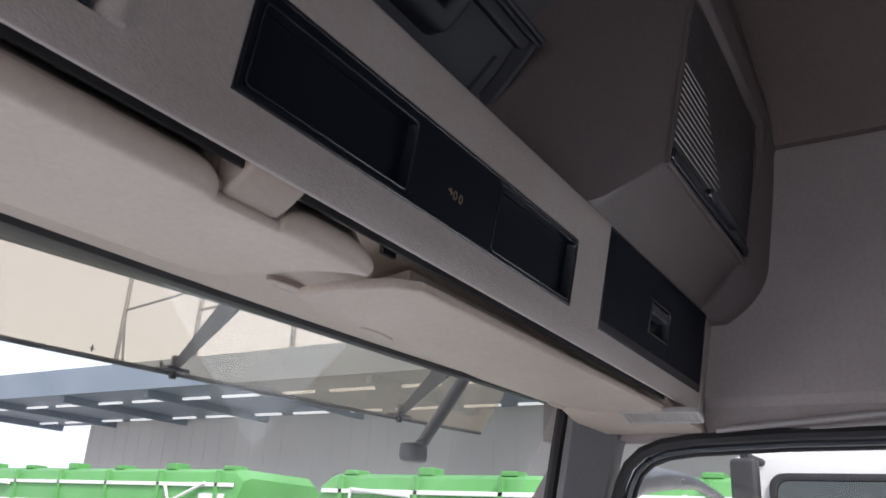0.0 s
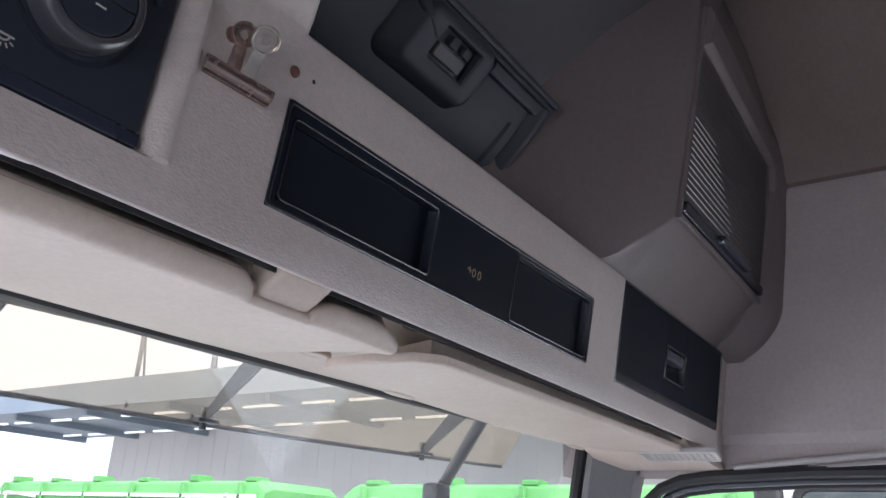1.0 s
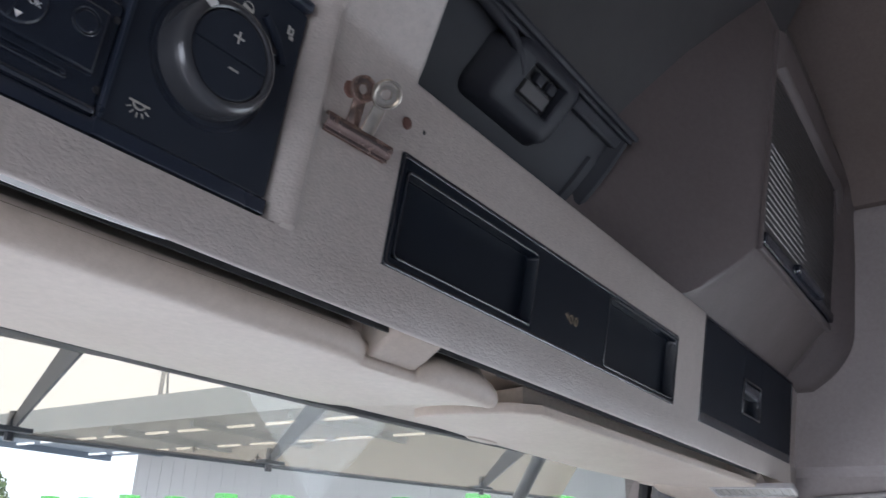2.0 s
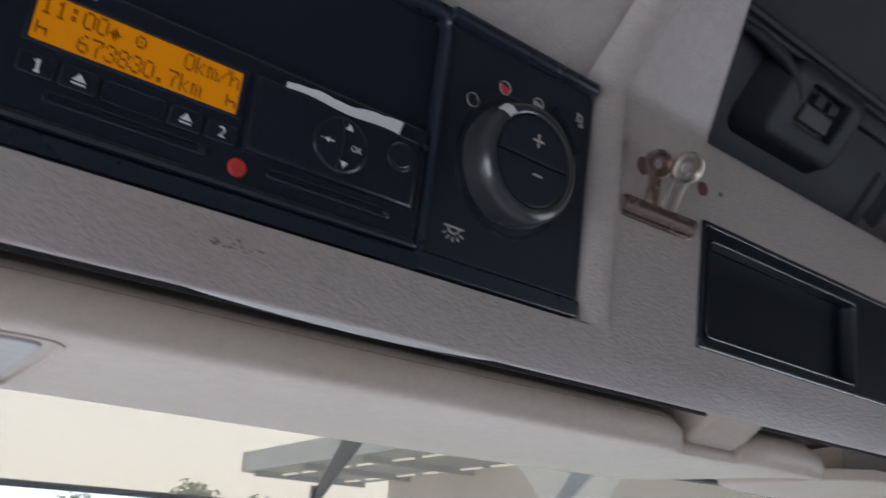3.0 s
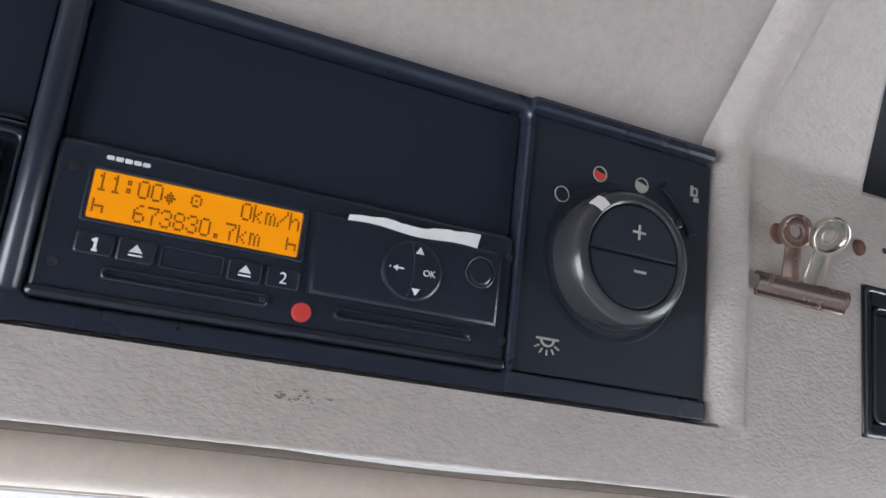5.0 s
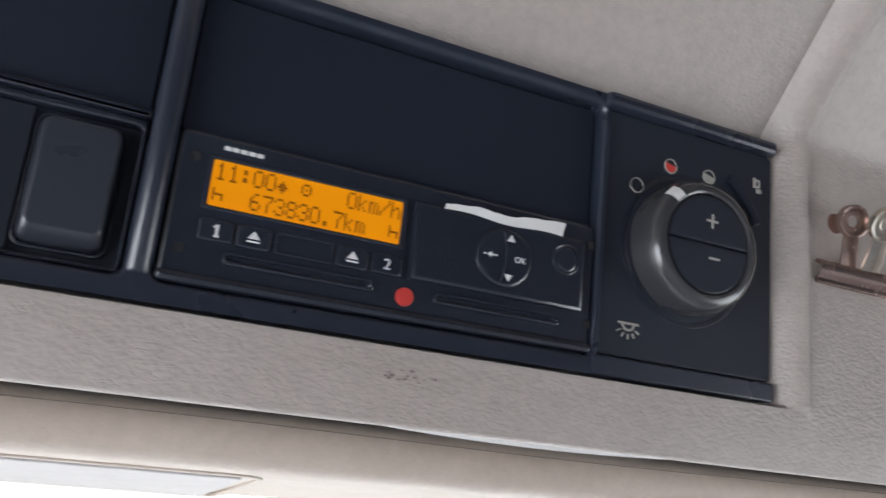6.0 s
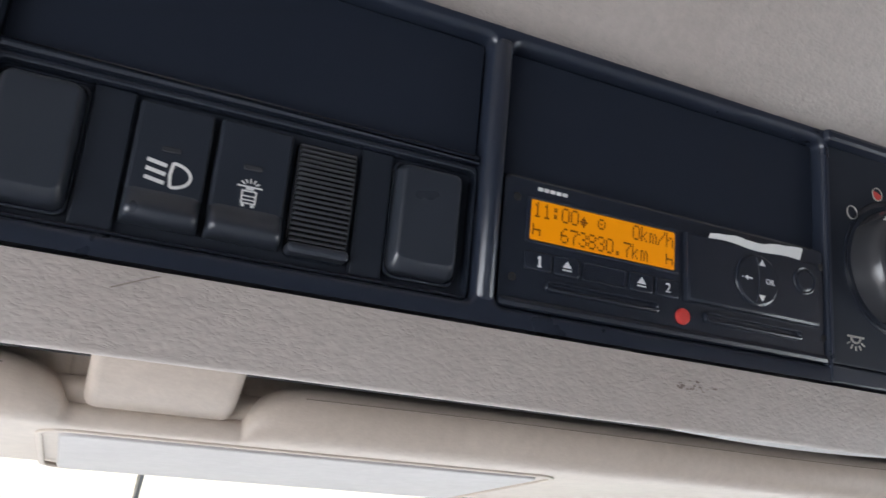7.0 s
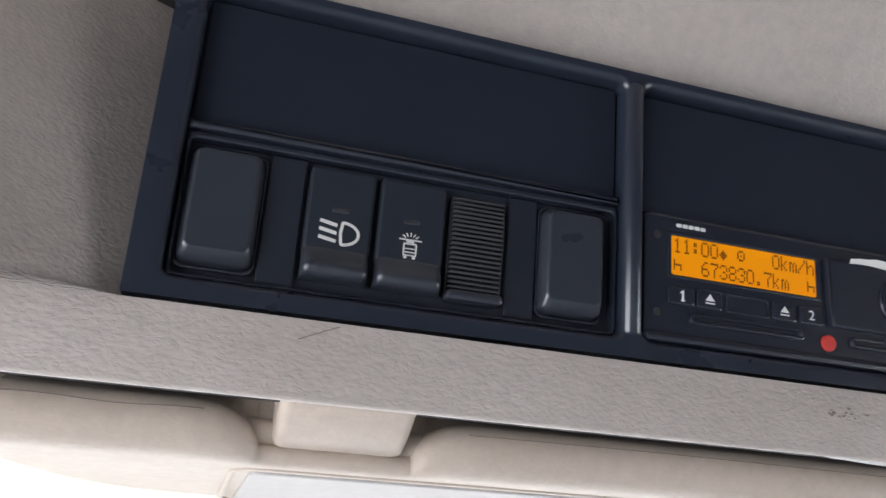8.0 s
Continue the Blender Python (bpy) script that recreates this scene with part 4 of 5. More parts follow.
stroke(bm, [(0.5262, 0.0170), (0.5275, 0.0110)], 0.0010, RAISE - 0.0006, RAISE)
for cu in (0.5335, 0.5425):
    ring(bm, disc(cu, 0.0130, 0.0028, 16, 0.0040), disc(cu, 0.0130, 0.0019, 16, 0.0030), RAISE - 0.0006, RAISE + 0.0001, None, 0.0001)
part("worn_symbol", bm, rusty("worn gold print", (0.45, 0.36, 0.24), 0.2), tray, "worn gold symbols", False)

cubby = thing("console_box", "black console box with flap door and recessed latch", "storage box", FACE)
bm = bm_new()
ring(bm, rrect(C_L, C_R, C_B, C_T, 0.003), rrect(C_L + 0.003, C_R - 0.003, C_B + 0.012, C_T - 0.003, 0.002), -0.02, RAISE + 0.001, -0.02, 0.0008)
part("frame", bm, TRAY_EDGE_SHADED, cubby)
DU0, DU1, DV0, DV1 = C_L + 0.0036, C_R - 0.0036, C_B + 0.0126, C_T - 0.0036
LU0, LU1, LV0, LV1 = 1.022, 1.104, 0.014, 0.062
bm = bm_new()
for q in ((DU0, LU0, DV0, DV1), (LU1, DU1, DV0, DV1), (LU0, LU1, DV0, LV0), (LU0, LU1, LV1, DV1)):
    pad(bm, rrect(*q, 0.0006), -0.012, RAISE, 0.0005)
door = part("flap_door", bm, TRAY_SHADED, cubby)
bm = bm_new()
ring(bm, rrect(LU0, LU1, LV0, LV1, 0.003), rrect(LU0 + 0.003, LU1 - 0.003, LV0 + 0.003, LV1 - 0.003, 0.003), -0.01, RAISE + 0.0015, -0.012, 0.0007)
loft(bm, [at(rrect(LU0 + 0.002, LU1 - 0.002, LV0 + 0.002, LV1 - 0.002, 0.003), -0.011)], True)
part("latch_cup", bm, TRAY_EDGE_SHADED, door)
bm = bm_new()
pad(bm, rrect(LU0 + 0.004, LU1 - 0.004, LV0 + 0.028, LV1 - 0.004, 0.003), -0.008, RAISE + 0.001, 0.004)
part("latch_tongue", bm, CHARCOAL, door)

CLIP_M = FACE @ pose(0.2410, 0.0455, 0.0112, 0, -12.5, -4.5)
clip = thing("bulldog_clip", "small rusty steel bulldog clip hanging on a screw", "clip", CLIP_M)
bm = bm_new()
# rolled jaws: an open tube whose edges meet in two lips
jaw = [(-0.0046, -0.0006), (-0.0052, 0.0012), (-0.0030, 0.0034), (0.0, 0.0044), (0.0032, 0.0034), (0.0044, 0.0008), (0.0034, -0.0024), (0.0002, -0.0040), (-0.0030, -0.0032), (-0.0050, -0.0018)]
sect = jaw + [(y * 0.86, z * 0.86) for y, z in jaw][::-1]
loft(bm, [[(x, y, z) for y, z in sect] for x in (-0.0232, -0.0225, 0.0225, 0.0232)], True, True)
part("jaw_spring", bm, CLIP_RUST, clip, "browned rolled steel jaw")
bm = bm_new()
block(bm, -0.0228, 0.0228, -0.0072, -0.0040, 0.0004, 0.0014, 0.0004)
part("lip", bm, CLIP_RUST, clip)
bm = bm_new()
block(bm, -0.0225, 0.0225, -0.0070, -0.0040, -0.0022, -0.0013, 0.0004)
part("lip", bm, CLIP_RUST, clip)


def lever(tip, r, mat, label, w0, w1):
    """A flat tongue from the jaw with a ring at its end."""
    bm = bm_new()
    a, b = Vector((w0, 0.0030, 0.0030 if tip[2] > 0.008 else -0.002)), Vector(tip)
    d = (b - a).normalized()
    sx = Vector((1, 0, 0)) - d * d.x
    sx.normalize()
    nn = sx.cross(d)
    m = Matrix((sx, d, nn)).transposed().to_4x4()
    m.translation = b
    ln = (b - a).length
    q = [(-0.0046, -ln), (0.0046, -ln), (0.0040, -r * 0.85), (-0.0040, -r * 0.85)]
    pad(bm, q, -0.0006, 0.0006, 0.0003)
    ring(bm, disc(0, 0, r, 32), disc(0, 0, r * 0.36, 32), -0.0006, 0.0006, None, 0.0003)
    ring(bm, disc(0, 0, r * 1.04, 32), disc(0, 0, r * 0.86, 32), -0.0012, 0.0022, None, 0.0006)
    ob = part("lever", bm, mat, clip, label)
    ob.matrix_basis = m
    return ob


lever((0.0004, 0.0225, 0.0180), 0.0086, CLIP_STEEL, "bright worn steel lever with ring", 0.0035, 0)
lever((-0.0070, 0.0265, 0.0035), 0.0078, CLIP_RUST, "browned steel rear lever", -0.0045, 0)
for nm, u, v, r, mat, lab in (("screw", 0.2330, 0.0725, 0.0052, RUST, "rusty screw head in the console"), ("screw", 0.2862, 0.0762, 0.0042, RUST, "rusty screw head in the console")):
    bm = bm_new()
    loft(bm, [at(disc(u, v, r, 20), 0.0), at(disc(u, v, r * 0.9, 20), 0.0012), at(disc(u, v, r * 0.5, 20), 0.0018)], False, True)
    tagged(part(nm, bm, mat, None, "", True, FACE @ pose(0, 0, RAISE)), lab, "screw", "screws in the console")
bm = bm_new()
loft(bm, [at(disc(0.3045, 0.0783, 0.0016, 14), 0.0), at(disc(0.3045, 0.0783, 0.0013, 14), 0.0004)], False, True)
tagged(part("drill_hole", bm, RUBBER, None, "", True, FACE @ pose(0, 0, RAISE)), "small dark drill hole in the console face", "hole")

# ---- upper shelf: dark locker door, roof panel, corner locker ----
def smooth_line(pts, n=5):
    """Points of a smooth curve through the given ones."""
    out = []
    for i in range(len(pts) - 1):
        a, b, c, d = (Vector(pts[max(i - 1, 0)]), Vector(pts[i]), Vector(pts[i + 1]), Vector(pts[min(i + 2, len(pts) - 1)]))
        for k in range(n):
            t = k / n
            p = 0.5 * (2 * b + (c - a) * t + (2 * a - 5 * b + 4 * c - d) * t * t + (3 * b - a - 3 * c + d) * t ** 3)
            out.append((p.x, p.y))
    return out + [pts[-1]]


def yz_slab(bm, x0, x1, prof, thick):
    """A bent sheet: (y, z) points from front to rear, thick upwards and forwards."""
    back = [(y + thick * 0.7, z + thick * 0.7) for y, z in prof]
    extrude_profile(bm, prof + back[::-1], x0, x1)


# door plane: from behind the console's top edge up and back to its lip
DOOR = pose(0.0, 0.392, 1.862, 90 + 38, 0, 0)
ldoor = thing("locker_door", "dark slate plastic overhead locker door with recessed latch", "locker door", DOOR)
DT = 0.124
bm = bm_new()
# the panel bends back into the well towards its foot
bend = [(v, -0.007 - 1.2 * max(0.0, 0.11 - v) ** 2) for v in (DT, 0.11, 0.098, 0.085, 0.07, 0.055, 0.038, 0.02, 0.0, -0.03, -0.07, -0.11)]
sec = bend + [(v, w - 0.006) for v, w in bend[::-1]]
loft(bm, [[(u, v, w) for v, w in sec] for u in (0.200, 0.44, 0.680)], True, True)
part("panel", bm, UPPER, ldoor)
# raised latch housing with a deep opening
HUMP = rrect(0.426, 0.572, 0.046, 0.1215, 0.020, 5)
OPEN = rrect(0.482, 0.541, 0.078, 0.112, 0.003, 5)
bm = bm_new()
FACE_TOP = rrect(0.452, 0.562, 0.060, 0.1195, 0.012, 5)
loft(bm, [at(HUMP, -0.026), at(inset(HUMP, 0.004), -0.009), at(inset(HUMP, 0.008), -0.004), at(inset(FACE_TOP, -0.004), 0.0055), at(inset(FACE_TOP, -0.001), 0.0082), at(inset(FACE_TOP, 0.003), 0.0097), at(inset(FACE_TOP, 0.007), 0.0100), at(inset(OPEN, -0.003), 0.0100), at(inset(OPEN, -0.001), 0.0094), at(OPEN, 0.0082), at(OPEN, 0.0004)])
# its face rises towards the lip
for v in bm.verts:
    if v.co.z > 0.002:
        v.co.z += (v.co.y - 0.0905) * 0.12
# a rounded bead runs from the lip into the housing
tube(bm, [(0.330, 0.1200, 0.002), (0.400, 0.1195, 0.004), (0.440, 0.1150, 0.006), (0.462, 0.1060, 0.008), (0.478, 0.0960, 0.0085)], [0.004, 0.0055, 0.006, 0.005, 0.003], 10)
part("latch_housing", bm, UPPER, ldoor)
bm = bm_new()
pad(bm, inset(OPEN, 0.0008), 0.0002, 0.0008, 0.0002)
part("housing_floor", bm, RUBBER, ldoor)
bm = bm_new()
block(bm, 0.4855, 0.529, 0.0815, 0.0955, 0.0006, 0.0095, 0.0016)
part("latch_bar", bm, LID, ldoor, "grey latch bar")
bm = bm_new()
block(bm, 0.500, 0.512, 0.0985, 0.1085, 0.0006, 0.0070, 0.0012)
part("catch", bm, UPPER, ldoor)
bm = bm_new()
block(bm, 0.522, 0.534, 0.099, 0.109, 0.0006, 0.0062, 0.0012)
part("catch", bm, UPPER, ldoor)
for name, box, bev in (("lip", (0.200, 0.688, DT - 0.003, DT + 0.003, -0.024, 0.009), 0.003), ("lip_bead", (0.200, 0.690, DT + 0.002, DT + 0.010, -0.024, 0.013), 0.004),
                       ("step", (0.572, 0.676, 0.107, 0.123, -0.012, 0.0030), 0.004)):
    bm = bm_new()
    block(bm, *box, bev)
    part(name, bm, UPPER, ldoor)
# rails that follow the panel's bend
for name, u0, u1, rise, first in (("side_rail", 0.674, 0.690, 0.0120, 0), ("rib", 0.652, 0.668, 0.0036, 3)):
    bm = bm_new()
    d = rise * 0.4
    loft(bm, [[(u0 - d, v, w - 0.004), (u0, v, w + rise - d), (u0 + d, v, w + rise), (u1 - d, v, w + rise), (u1, v, w + rise - d), (u1, v, w - 0.004)] for v, w in bend[first:]], True, True)
    part(name, bm, UPPER, ldoor)

# shelf well behind the console's top edge
bm = bm_new()
yz_slab(bm, 0.30, 0.90, [(0.33, 1.79), (0.46, 1.80), (0.56, 1.84)], 0.004)
slab_thing("shelf_well", "dark grey moulded shelf behind the console edge", "shelf", bm, UPPER)
# roof panel over the shelf
bm = bm_new()
loops = []
for x in (-0.94, 0.98):
    loops.append([(x, 0.350, 1.975), (x, 0.325, 2.02), (x, 0.27, 2.11), (x, 0.20, 2.22), (x, 0.12, 2.36), (x, 0.06, 2.44), (x, 0.56, 2.44), (x, 0.56, 1.975)])
loft(bm, loops, True, True)
slab_thing("roof_panel", "slate grey moulded panel above the locker door", "panel", bm, LID, True)

locker = thing("corner_locker", "taupe corner locker with dark tambour shutter", "locker")
# body: profile in (y, z) changes along x, rounded towards the side facing the shelf
bm = bm_new()
def body_loop(x, yf, zf):
    """A section: its foot on the console's edge, its knee at (yf, zf), then leaning back upwards."""
    y0 = max(0.304, yf)
    mid = (y0 + yf) / 2 + 0.10 * (y0 - yf), (1.8085 + zf) / 2 - 0.06 * (zf - 1.8085)
    return [(x, y0, 1.8085), (x, *mid), (x, yf + 0.006 * min(1.0, (zf - 1.80) * 14), zf - 0.008 * min(1.0, (zf - 1.8) * 14)), (x, yf, zf + 0.002), (x, yf - 0.036, zf + 0.225), (x, yf - 0.046, zf + 0.30), (x, yf - 0.030, zf + 0.42), (x, yf, 2.45), (x, 0.58, 2.45), (x, 0.58, 1.8085)]
loops = [body_loop(0.64, 0.412, 1.8095), body_loop(0.70, 0.368, 1.8095), body_loop(0.77, 0.319, 1.8095)]
for k in range(1, 9):
    f = k / 8
    loops.append(body_loop(0.785 + 0.092 * f, 0.308 - 0.073 * f ** 0.9, 1.8095 + 0.0765 * f ** 1.25))
loops += [body_loop(0.884, 0.2335, 1.887), body_loop(1.31, 0.2335, 1.887), body_loop(1.318, 0.2335, 1.887)]
loft(bm, loops, True, True)
part("body", bm, LOCKER, locker)
# shutter plane
SH = pose(0.0, 0.2335, 1.889, 90 + math.degrees(math.atan(0.16)), 0, 0)
SQ = [(0.884, 0.002), (1.290, 0.000), (1.258, 0.224), (0.896, 0.243)]
bm = bm_new()
OUT = [(0.880, -0.005), (1.317, -0.010), (1.317, 0.262), (0.890, 0.300)]
loft(bm, [at(OUT, -0.004), at(OUT, 0.003), at(inset(OUT, 0.0012), 0.0045), at(inset(SQ, -0.0016), 0.0045), at(SQ, 0.003), at(SQ, -0.004)])
part("shutter_frame", bm, LOCKER, locker, "taupe shutter surround", m=SH)
bm = bm_new()
loft(bm, [at(SQ, -0.002)], True)
part("shutter_back", bm, SHUTTER, locker, m=SH)
bm = bm_new()
q = [(0.894, 0.243), (1.262, 0.224), (1.290, 0.150), (1.312, 0.10), (1.316, 0.27), (0.892, 0.300)]
loft(bm, [at(q, 0.003), at(inset(q, 0.003), 0.010), at(inset(q, 0.008), 0.013)], False, True)
part("hood", bm, LOCKER, locker, m=SH)
n_slat = 24
for k in range(n_slat):
    v0, v1 = 0.024 + 0.212 * k / n_slat, 0.024 + 0.212 * (k + 1) / n_slat
    f = (v0 + v1) / 2 / 0.23
    bm = bm_new()
    pad(bm, rrect(0.886 + 0.011 * f, 1.289 - 0.031 * f, v0 + 0.0004, v1 - 0.0002, 0.001, 1), -0.003, 0.0030, 0.0007)
    slat = part("slat", bm, SHUTTER, locker, m=SH)
    # pale tapering strips painted as the glints on the lower slats
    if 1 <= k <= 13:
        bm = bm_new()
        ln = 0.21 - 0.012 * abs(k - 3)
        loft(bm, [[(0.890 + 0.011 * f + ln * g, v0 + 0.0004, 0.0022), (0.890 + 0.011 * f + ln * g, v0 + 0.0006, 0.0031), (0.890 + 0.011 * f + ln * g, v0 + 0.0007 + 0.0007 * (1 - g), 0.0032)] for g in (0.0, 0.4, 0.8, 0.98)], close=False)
        part("glint_strip", bm, PAPER_GLINT, slat, "pale strip painted as a glint on the slat edge")
bm = bm_new()
block(bm, 0.887, 1.288, 0.004, 0.020, -0.003, 0.007, 0.003)
block(bm, 1.03, 1.17, 0.012, 0.024, 0.002, 0.014, 0.003)
part("pull_rail", bm, BLACK, locker, "black shutter pull rail", m=SH)
# rounded outer cheek against the side wall
bm = bm_new()
prof = [(0.272, 1.795), (0.235, 1.822), (0.207, 1.862), (0.196, 1.92), (0.180, 2.05), (0.176, 2.17), (0.196, 2.30), (0.245, 2.44), (0.50, 2.44), (0.50, 1.795)]
prof = smooth_line(prof[:8]) + prof[8:]
loft(bm, [[(1.262 + dx, y + dy, z + dz) for y, z in prof] for dx, dy, dz in ((0.0, 0.040, 0.012), (0.012, 0.022, 0.006), (0.024, 0.008, 0.002), (0.036, 0.002, 0.0), (0.0565, 0.0, 0.0))], True, True)
part("cheek", bm, LOCKER, locker)
# round fitting on the roof lining
bm = bm_new()
loft(bm, [at(disc(0, 0, r, 24), z) for r, z in ((0.04, 0.0), (0.04, -0.008), (0.032, -0.014), (0.02, -0.016))], False, True)
tagged(part("roof_knob", bm, LOCKER, None, "", True, pose(1.262, 0.02, 2.33, 0, 62, 0)), "round taupe fitting on the side lining", "fitting")

# ---- sun visors and the roof edge ----
bm = bm_new()
loops = []
for i in range(25):
    x = WALL_L + (WALL_R - WALL_L) * i / 24
    k = (x - 0.185) / 1.135
    dy = -0.09 * k * k
    loops.append([(x, 0.362, 1.735), (x, 0.362, 1.686), (x, 0.367, 1.680), (x, 0.44, 1.676), (x, 0.50 + dy * 0.6, 1.671), (x, 0.56 + dy, 1.667), (x, 0.605 + dy, 1.669), (x, 0.618 + dy, 1.682), (x, 0.62 + dy, 1.735)])
loft(bm, loops, True, True)
slab_thing("header_trim", "beige moulded lining above the windscreen edge", "trim", bm, VINYL, True)


visor = thing("sun_visor", "beige padded folded driver sun visor with mirror flap", "sun visor", None, "sun visors")
VIS_FRONT = [(-0.322, 0.376), (-0.316, 0.398), (-0.309, 0.432), (-0.300, 0.456), (-0.288, 0.473), (-0.264, 0.490), (-0.20, 0.499), (-0.04, 0.505), (0.22, 0.510), (0.31, 0.507), (0.40, 0.502), (0.432, 0.496), (0.447, 0.485), (0.455, 0.450), (0.462, 0.420), (0.472, 0.392), (0.486, 0.376)]


def along(table, x):
    """Linear between the rows of a table."""
    for (a, p), (b, q) in zip(table, table[1:]):
        if x <= b:
            return p + (q - p) * (x - a) / (b - a)
    return table[-1][1]


def roll_size(x):
    """1 on the padded roll, 0 in the notches where the hinge covers sit."""
    k = 1.0
    for a, b in ((-0.2195, -0.1595), (0.3235, 0.3825)):
        if a < x < b:
            return 0.0
        d = a - x if x <= a else x - b
        k = min(k, min(1.0, d / 0.026))
    k = min(k, max(0.0, (0.488 - x) / 0.05), max(0.0, (x + 0.323) / 0.010))
    return math.sqrt(max(0.0, 1 - (1 - k) ** 2))


def visor_section(x, low=1.6356):
    s, yf = roll_size(x), along(VIS_FRONT, x)
    rad = 0.0116 * s + 0.0045 * (1 - s)
    yr = 0.3442 * s + 0.3545 * (1 - s)
    thin = min(1.0, max(0.12, (x + 0.3225) / 0.01), max(0.12, (0.487 - x) / 0.012))
    top = low + (1.6690 - low) * thin
    pts = [(yr + rad * 1.6, max(top, low + 2 * rad + 0.0006))]
    for k in range(9):
        a = radians(90 + 22.5 * k)
        pts.append((yr + rad + rad * math.cos(a), low + rad + rad * math.sin(a)))
    y0, y1 = yr + rad, max(yf - 0.010, yr + rad + 0.004)
    pts += [(y0 + (y1 - y0) * f, low + d) for f, d in ((0.15, 0.0), (0.4, 0.0002), (0.7, 0.0010), (1.0, 0.0030))]
    pts += [(y1 + 0.005, low + 0.0045), (y1 + 0.0085, low + 0.0075), (y1 + 0.010, low + 0.0120), (y1 + 0.010, max(top, low + 2 * rad + 0.0006))]
    return [(x, y, z) for y, z in pts]


bm = bm_new()
xs = sorted({round(-0.322 + 0.808 * k / 60, 5) for k in range(61)} | {round(c + d, 5) for c, sg in ((-0.2195, -1), (-0.1595, 1), (0.3235, -1), (0.3825, 1)) for d in [sg * e for e in (-0.001, 0.0002, 0.0006, 0.0012, 0.0025, 0.0045, 0.007, 0.010, 0.014, 0.019, 0.026)]} | {-0.3215, -0.320, -0.317, 0.4855, 0.484, 0.480, 0.440, 0.444, 0.450, 0.4525})
loft(bm, [visor_section(x) for x in xs], True, True)
part("board", bm, VINYL, visor, sharp=60)
# stitched seam along the roll
for a, b in ((-0.310, -0.2400), (-0.1400, 0.3050)):
    bm = bm_new()
    pts = []
    for k in range(25):
        x = a + (b - a) * k / 24
        ang = radians(156) - 0.05 * math.sin(k * 0.35)
        pts.append((x, 0.3558 + 0.01165 * math.cos(ang), 1.6472 + 0.01165 * math.sin(ang)))
    tube(bm, pts, 0.00022, 6)
    part("seam", bm, SCUFF, visor, "thin brown stitched seam")
bm = bm_new()
tube(bm, [(-0.24, 0.359, 1.6485), (0.42, 0.359, 1.6485)], 0.0052, 14)
part("hinge_neck", bm, VINYL, visor)
FLIP = Matrix.Diagonal((1, 1, -1, 1))
bm = bm_new()
FL = rrect(-0.2275, -0.020, 0.3615, 0.474, 0.012)
ring(bm, FL, inset(FL, 0.0024), -1.6370, -1.6347, -1.6362, 0.0006)
part("flap_frame", bm, VINYL, visor, m=FLIP)
bm = bm_new()
pad(bm, rrect(-0.2200, -0.028, 0.3680, 0.4690, 0.006), -1.6370, -1.6342, 0.001)
part("mirror_flap", bm, BEIGE_SMOOTH, visor, "pale satin mirror flap", m=FLIP)


def visor_clip(x0, x1):
    th = thing("visor_clip", "beige plastic visor hinge cover under the console", "visor clip", None, "visor clips")
    bm = bm_new()
    prof = [(0.326, 1.6620), (0.331, 1.6545), (0.344, 1.6460), (0.352, 1.6425), (0.3565, 1.6430), (0.359, 1.6470), (0.360, 1.672), (0.326, 1.672)]
    loops = []
    for x, d in ((x0, 0.0046), (x0 + 0.0005, 0.0026), (x0 + 0.0014, 0.0012), (x0 + 0.0028, 0.0003), (x0 + 0.0045, 0.0), (x1 - 0.0045, 0.0), (x1 - 0.0028, 0.0003), (x1 - 0.0014, 0.0012), (x1 - 0.0005, 0.0026), (x1, 0.0046)):
        loops.append([(x, y + d * 0.35, min(z + d, 1.672)) for y, z in prof])
    loft(bm, loops, True, True)
    part("cover", bm, VINYL, th)
    for x in (x0 + 0.001, x1 - 0.004):
        bm = bm_new()
        block(bm, x, x + 0.003, 0.345, 0.357, 1.658, 1.678, 0.0006)
        part("inner_flange", bm, VINYL, th)
    return th


visor_clip(-0.2145, -0.1640)
visor_clip(0.3280, 0.3780)

visor2 = thing("sun_visor", "beige flat passenger sun visor folded up", "sun visor", None, "sun visors")
bm = bm_new()
prism(bm, [(0.522, 0.462), (0.516, 0.446), (0.517, 0.410), (0.528, 0.365), (0.550, 0.346), (1.19, 0.340), (1.205, 0.365), (1.160, 0.448), (1.08, 0.480), (0.90, 0.490), (0.67, 0.482), (0.56, 0.474)], 1.6395, 1.6480, 0.003)
part("board", bm, VINYL, visor2)
bm = bm_new()
tube(bm, [(0.522, 0.446, 1.6440), (0.523, 0.410, 1.6440), (0.534, 0.370, 1.6442), (0.556, 0.351, 1.6445), (1.18, 0.346, 1.6450)], [0.003, 0.0042, 0.0045, 0.0052, 0.0055], 14)
part("rolled_edge", bm, VINYL, visor2)
# hidden filler above the board, added to block light from the windscreen
bm = bm_new()
prism(bm, [(0.575, 0.380), (1.17, 0.378), (1.13, 0.440), (1.05, 0.456), (0.70, 0.456), (0.59, 0.44)], 1.6470, 1.6720, 0.002)
part("light_block", bm, VINYL, visor2)
for xc in (0.655, 1.10):
    bm = bm_new()
    loft(bm, [at(disc(xc, 0.474, 0.030, 20, 0.008), 1.6400), at(disc(xc, 0.474, 0.026, 20, 0.006), 1.6380)], False, True)
    part("finger_grip", bm, VINYL, visor2)
bm = bm_new()
loft(bm, [at(disc(0.556, 0.512, r_, 24, r_ * 0.36), z) for r_, z in ((0.026, 1.6740), (0.026, 1.6652), (0.022, 1.6640), (0.016, 1.6648))], False, True)
tagged(part("visor_rest", bm, VINYL), "small oval beige visor rest on the roof edge", "rest")
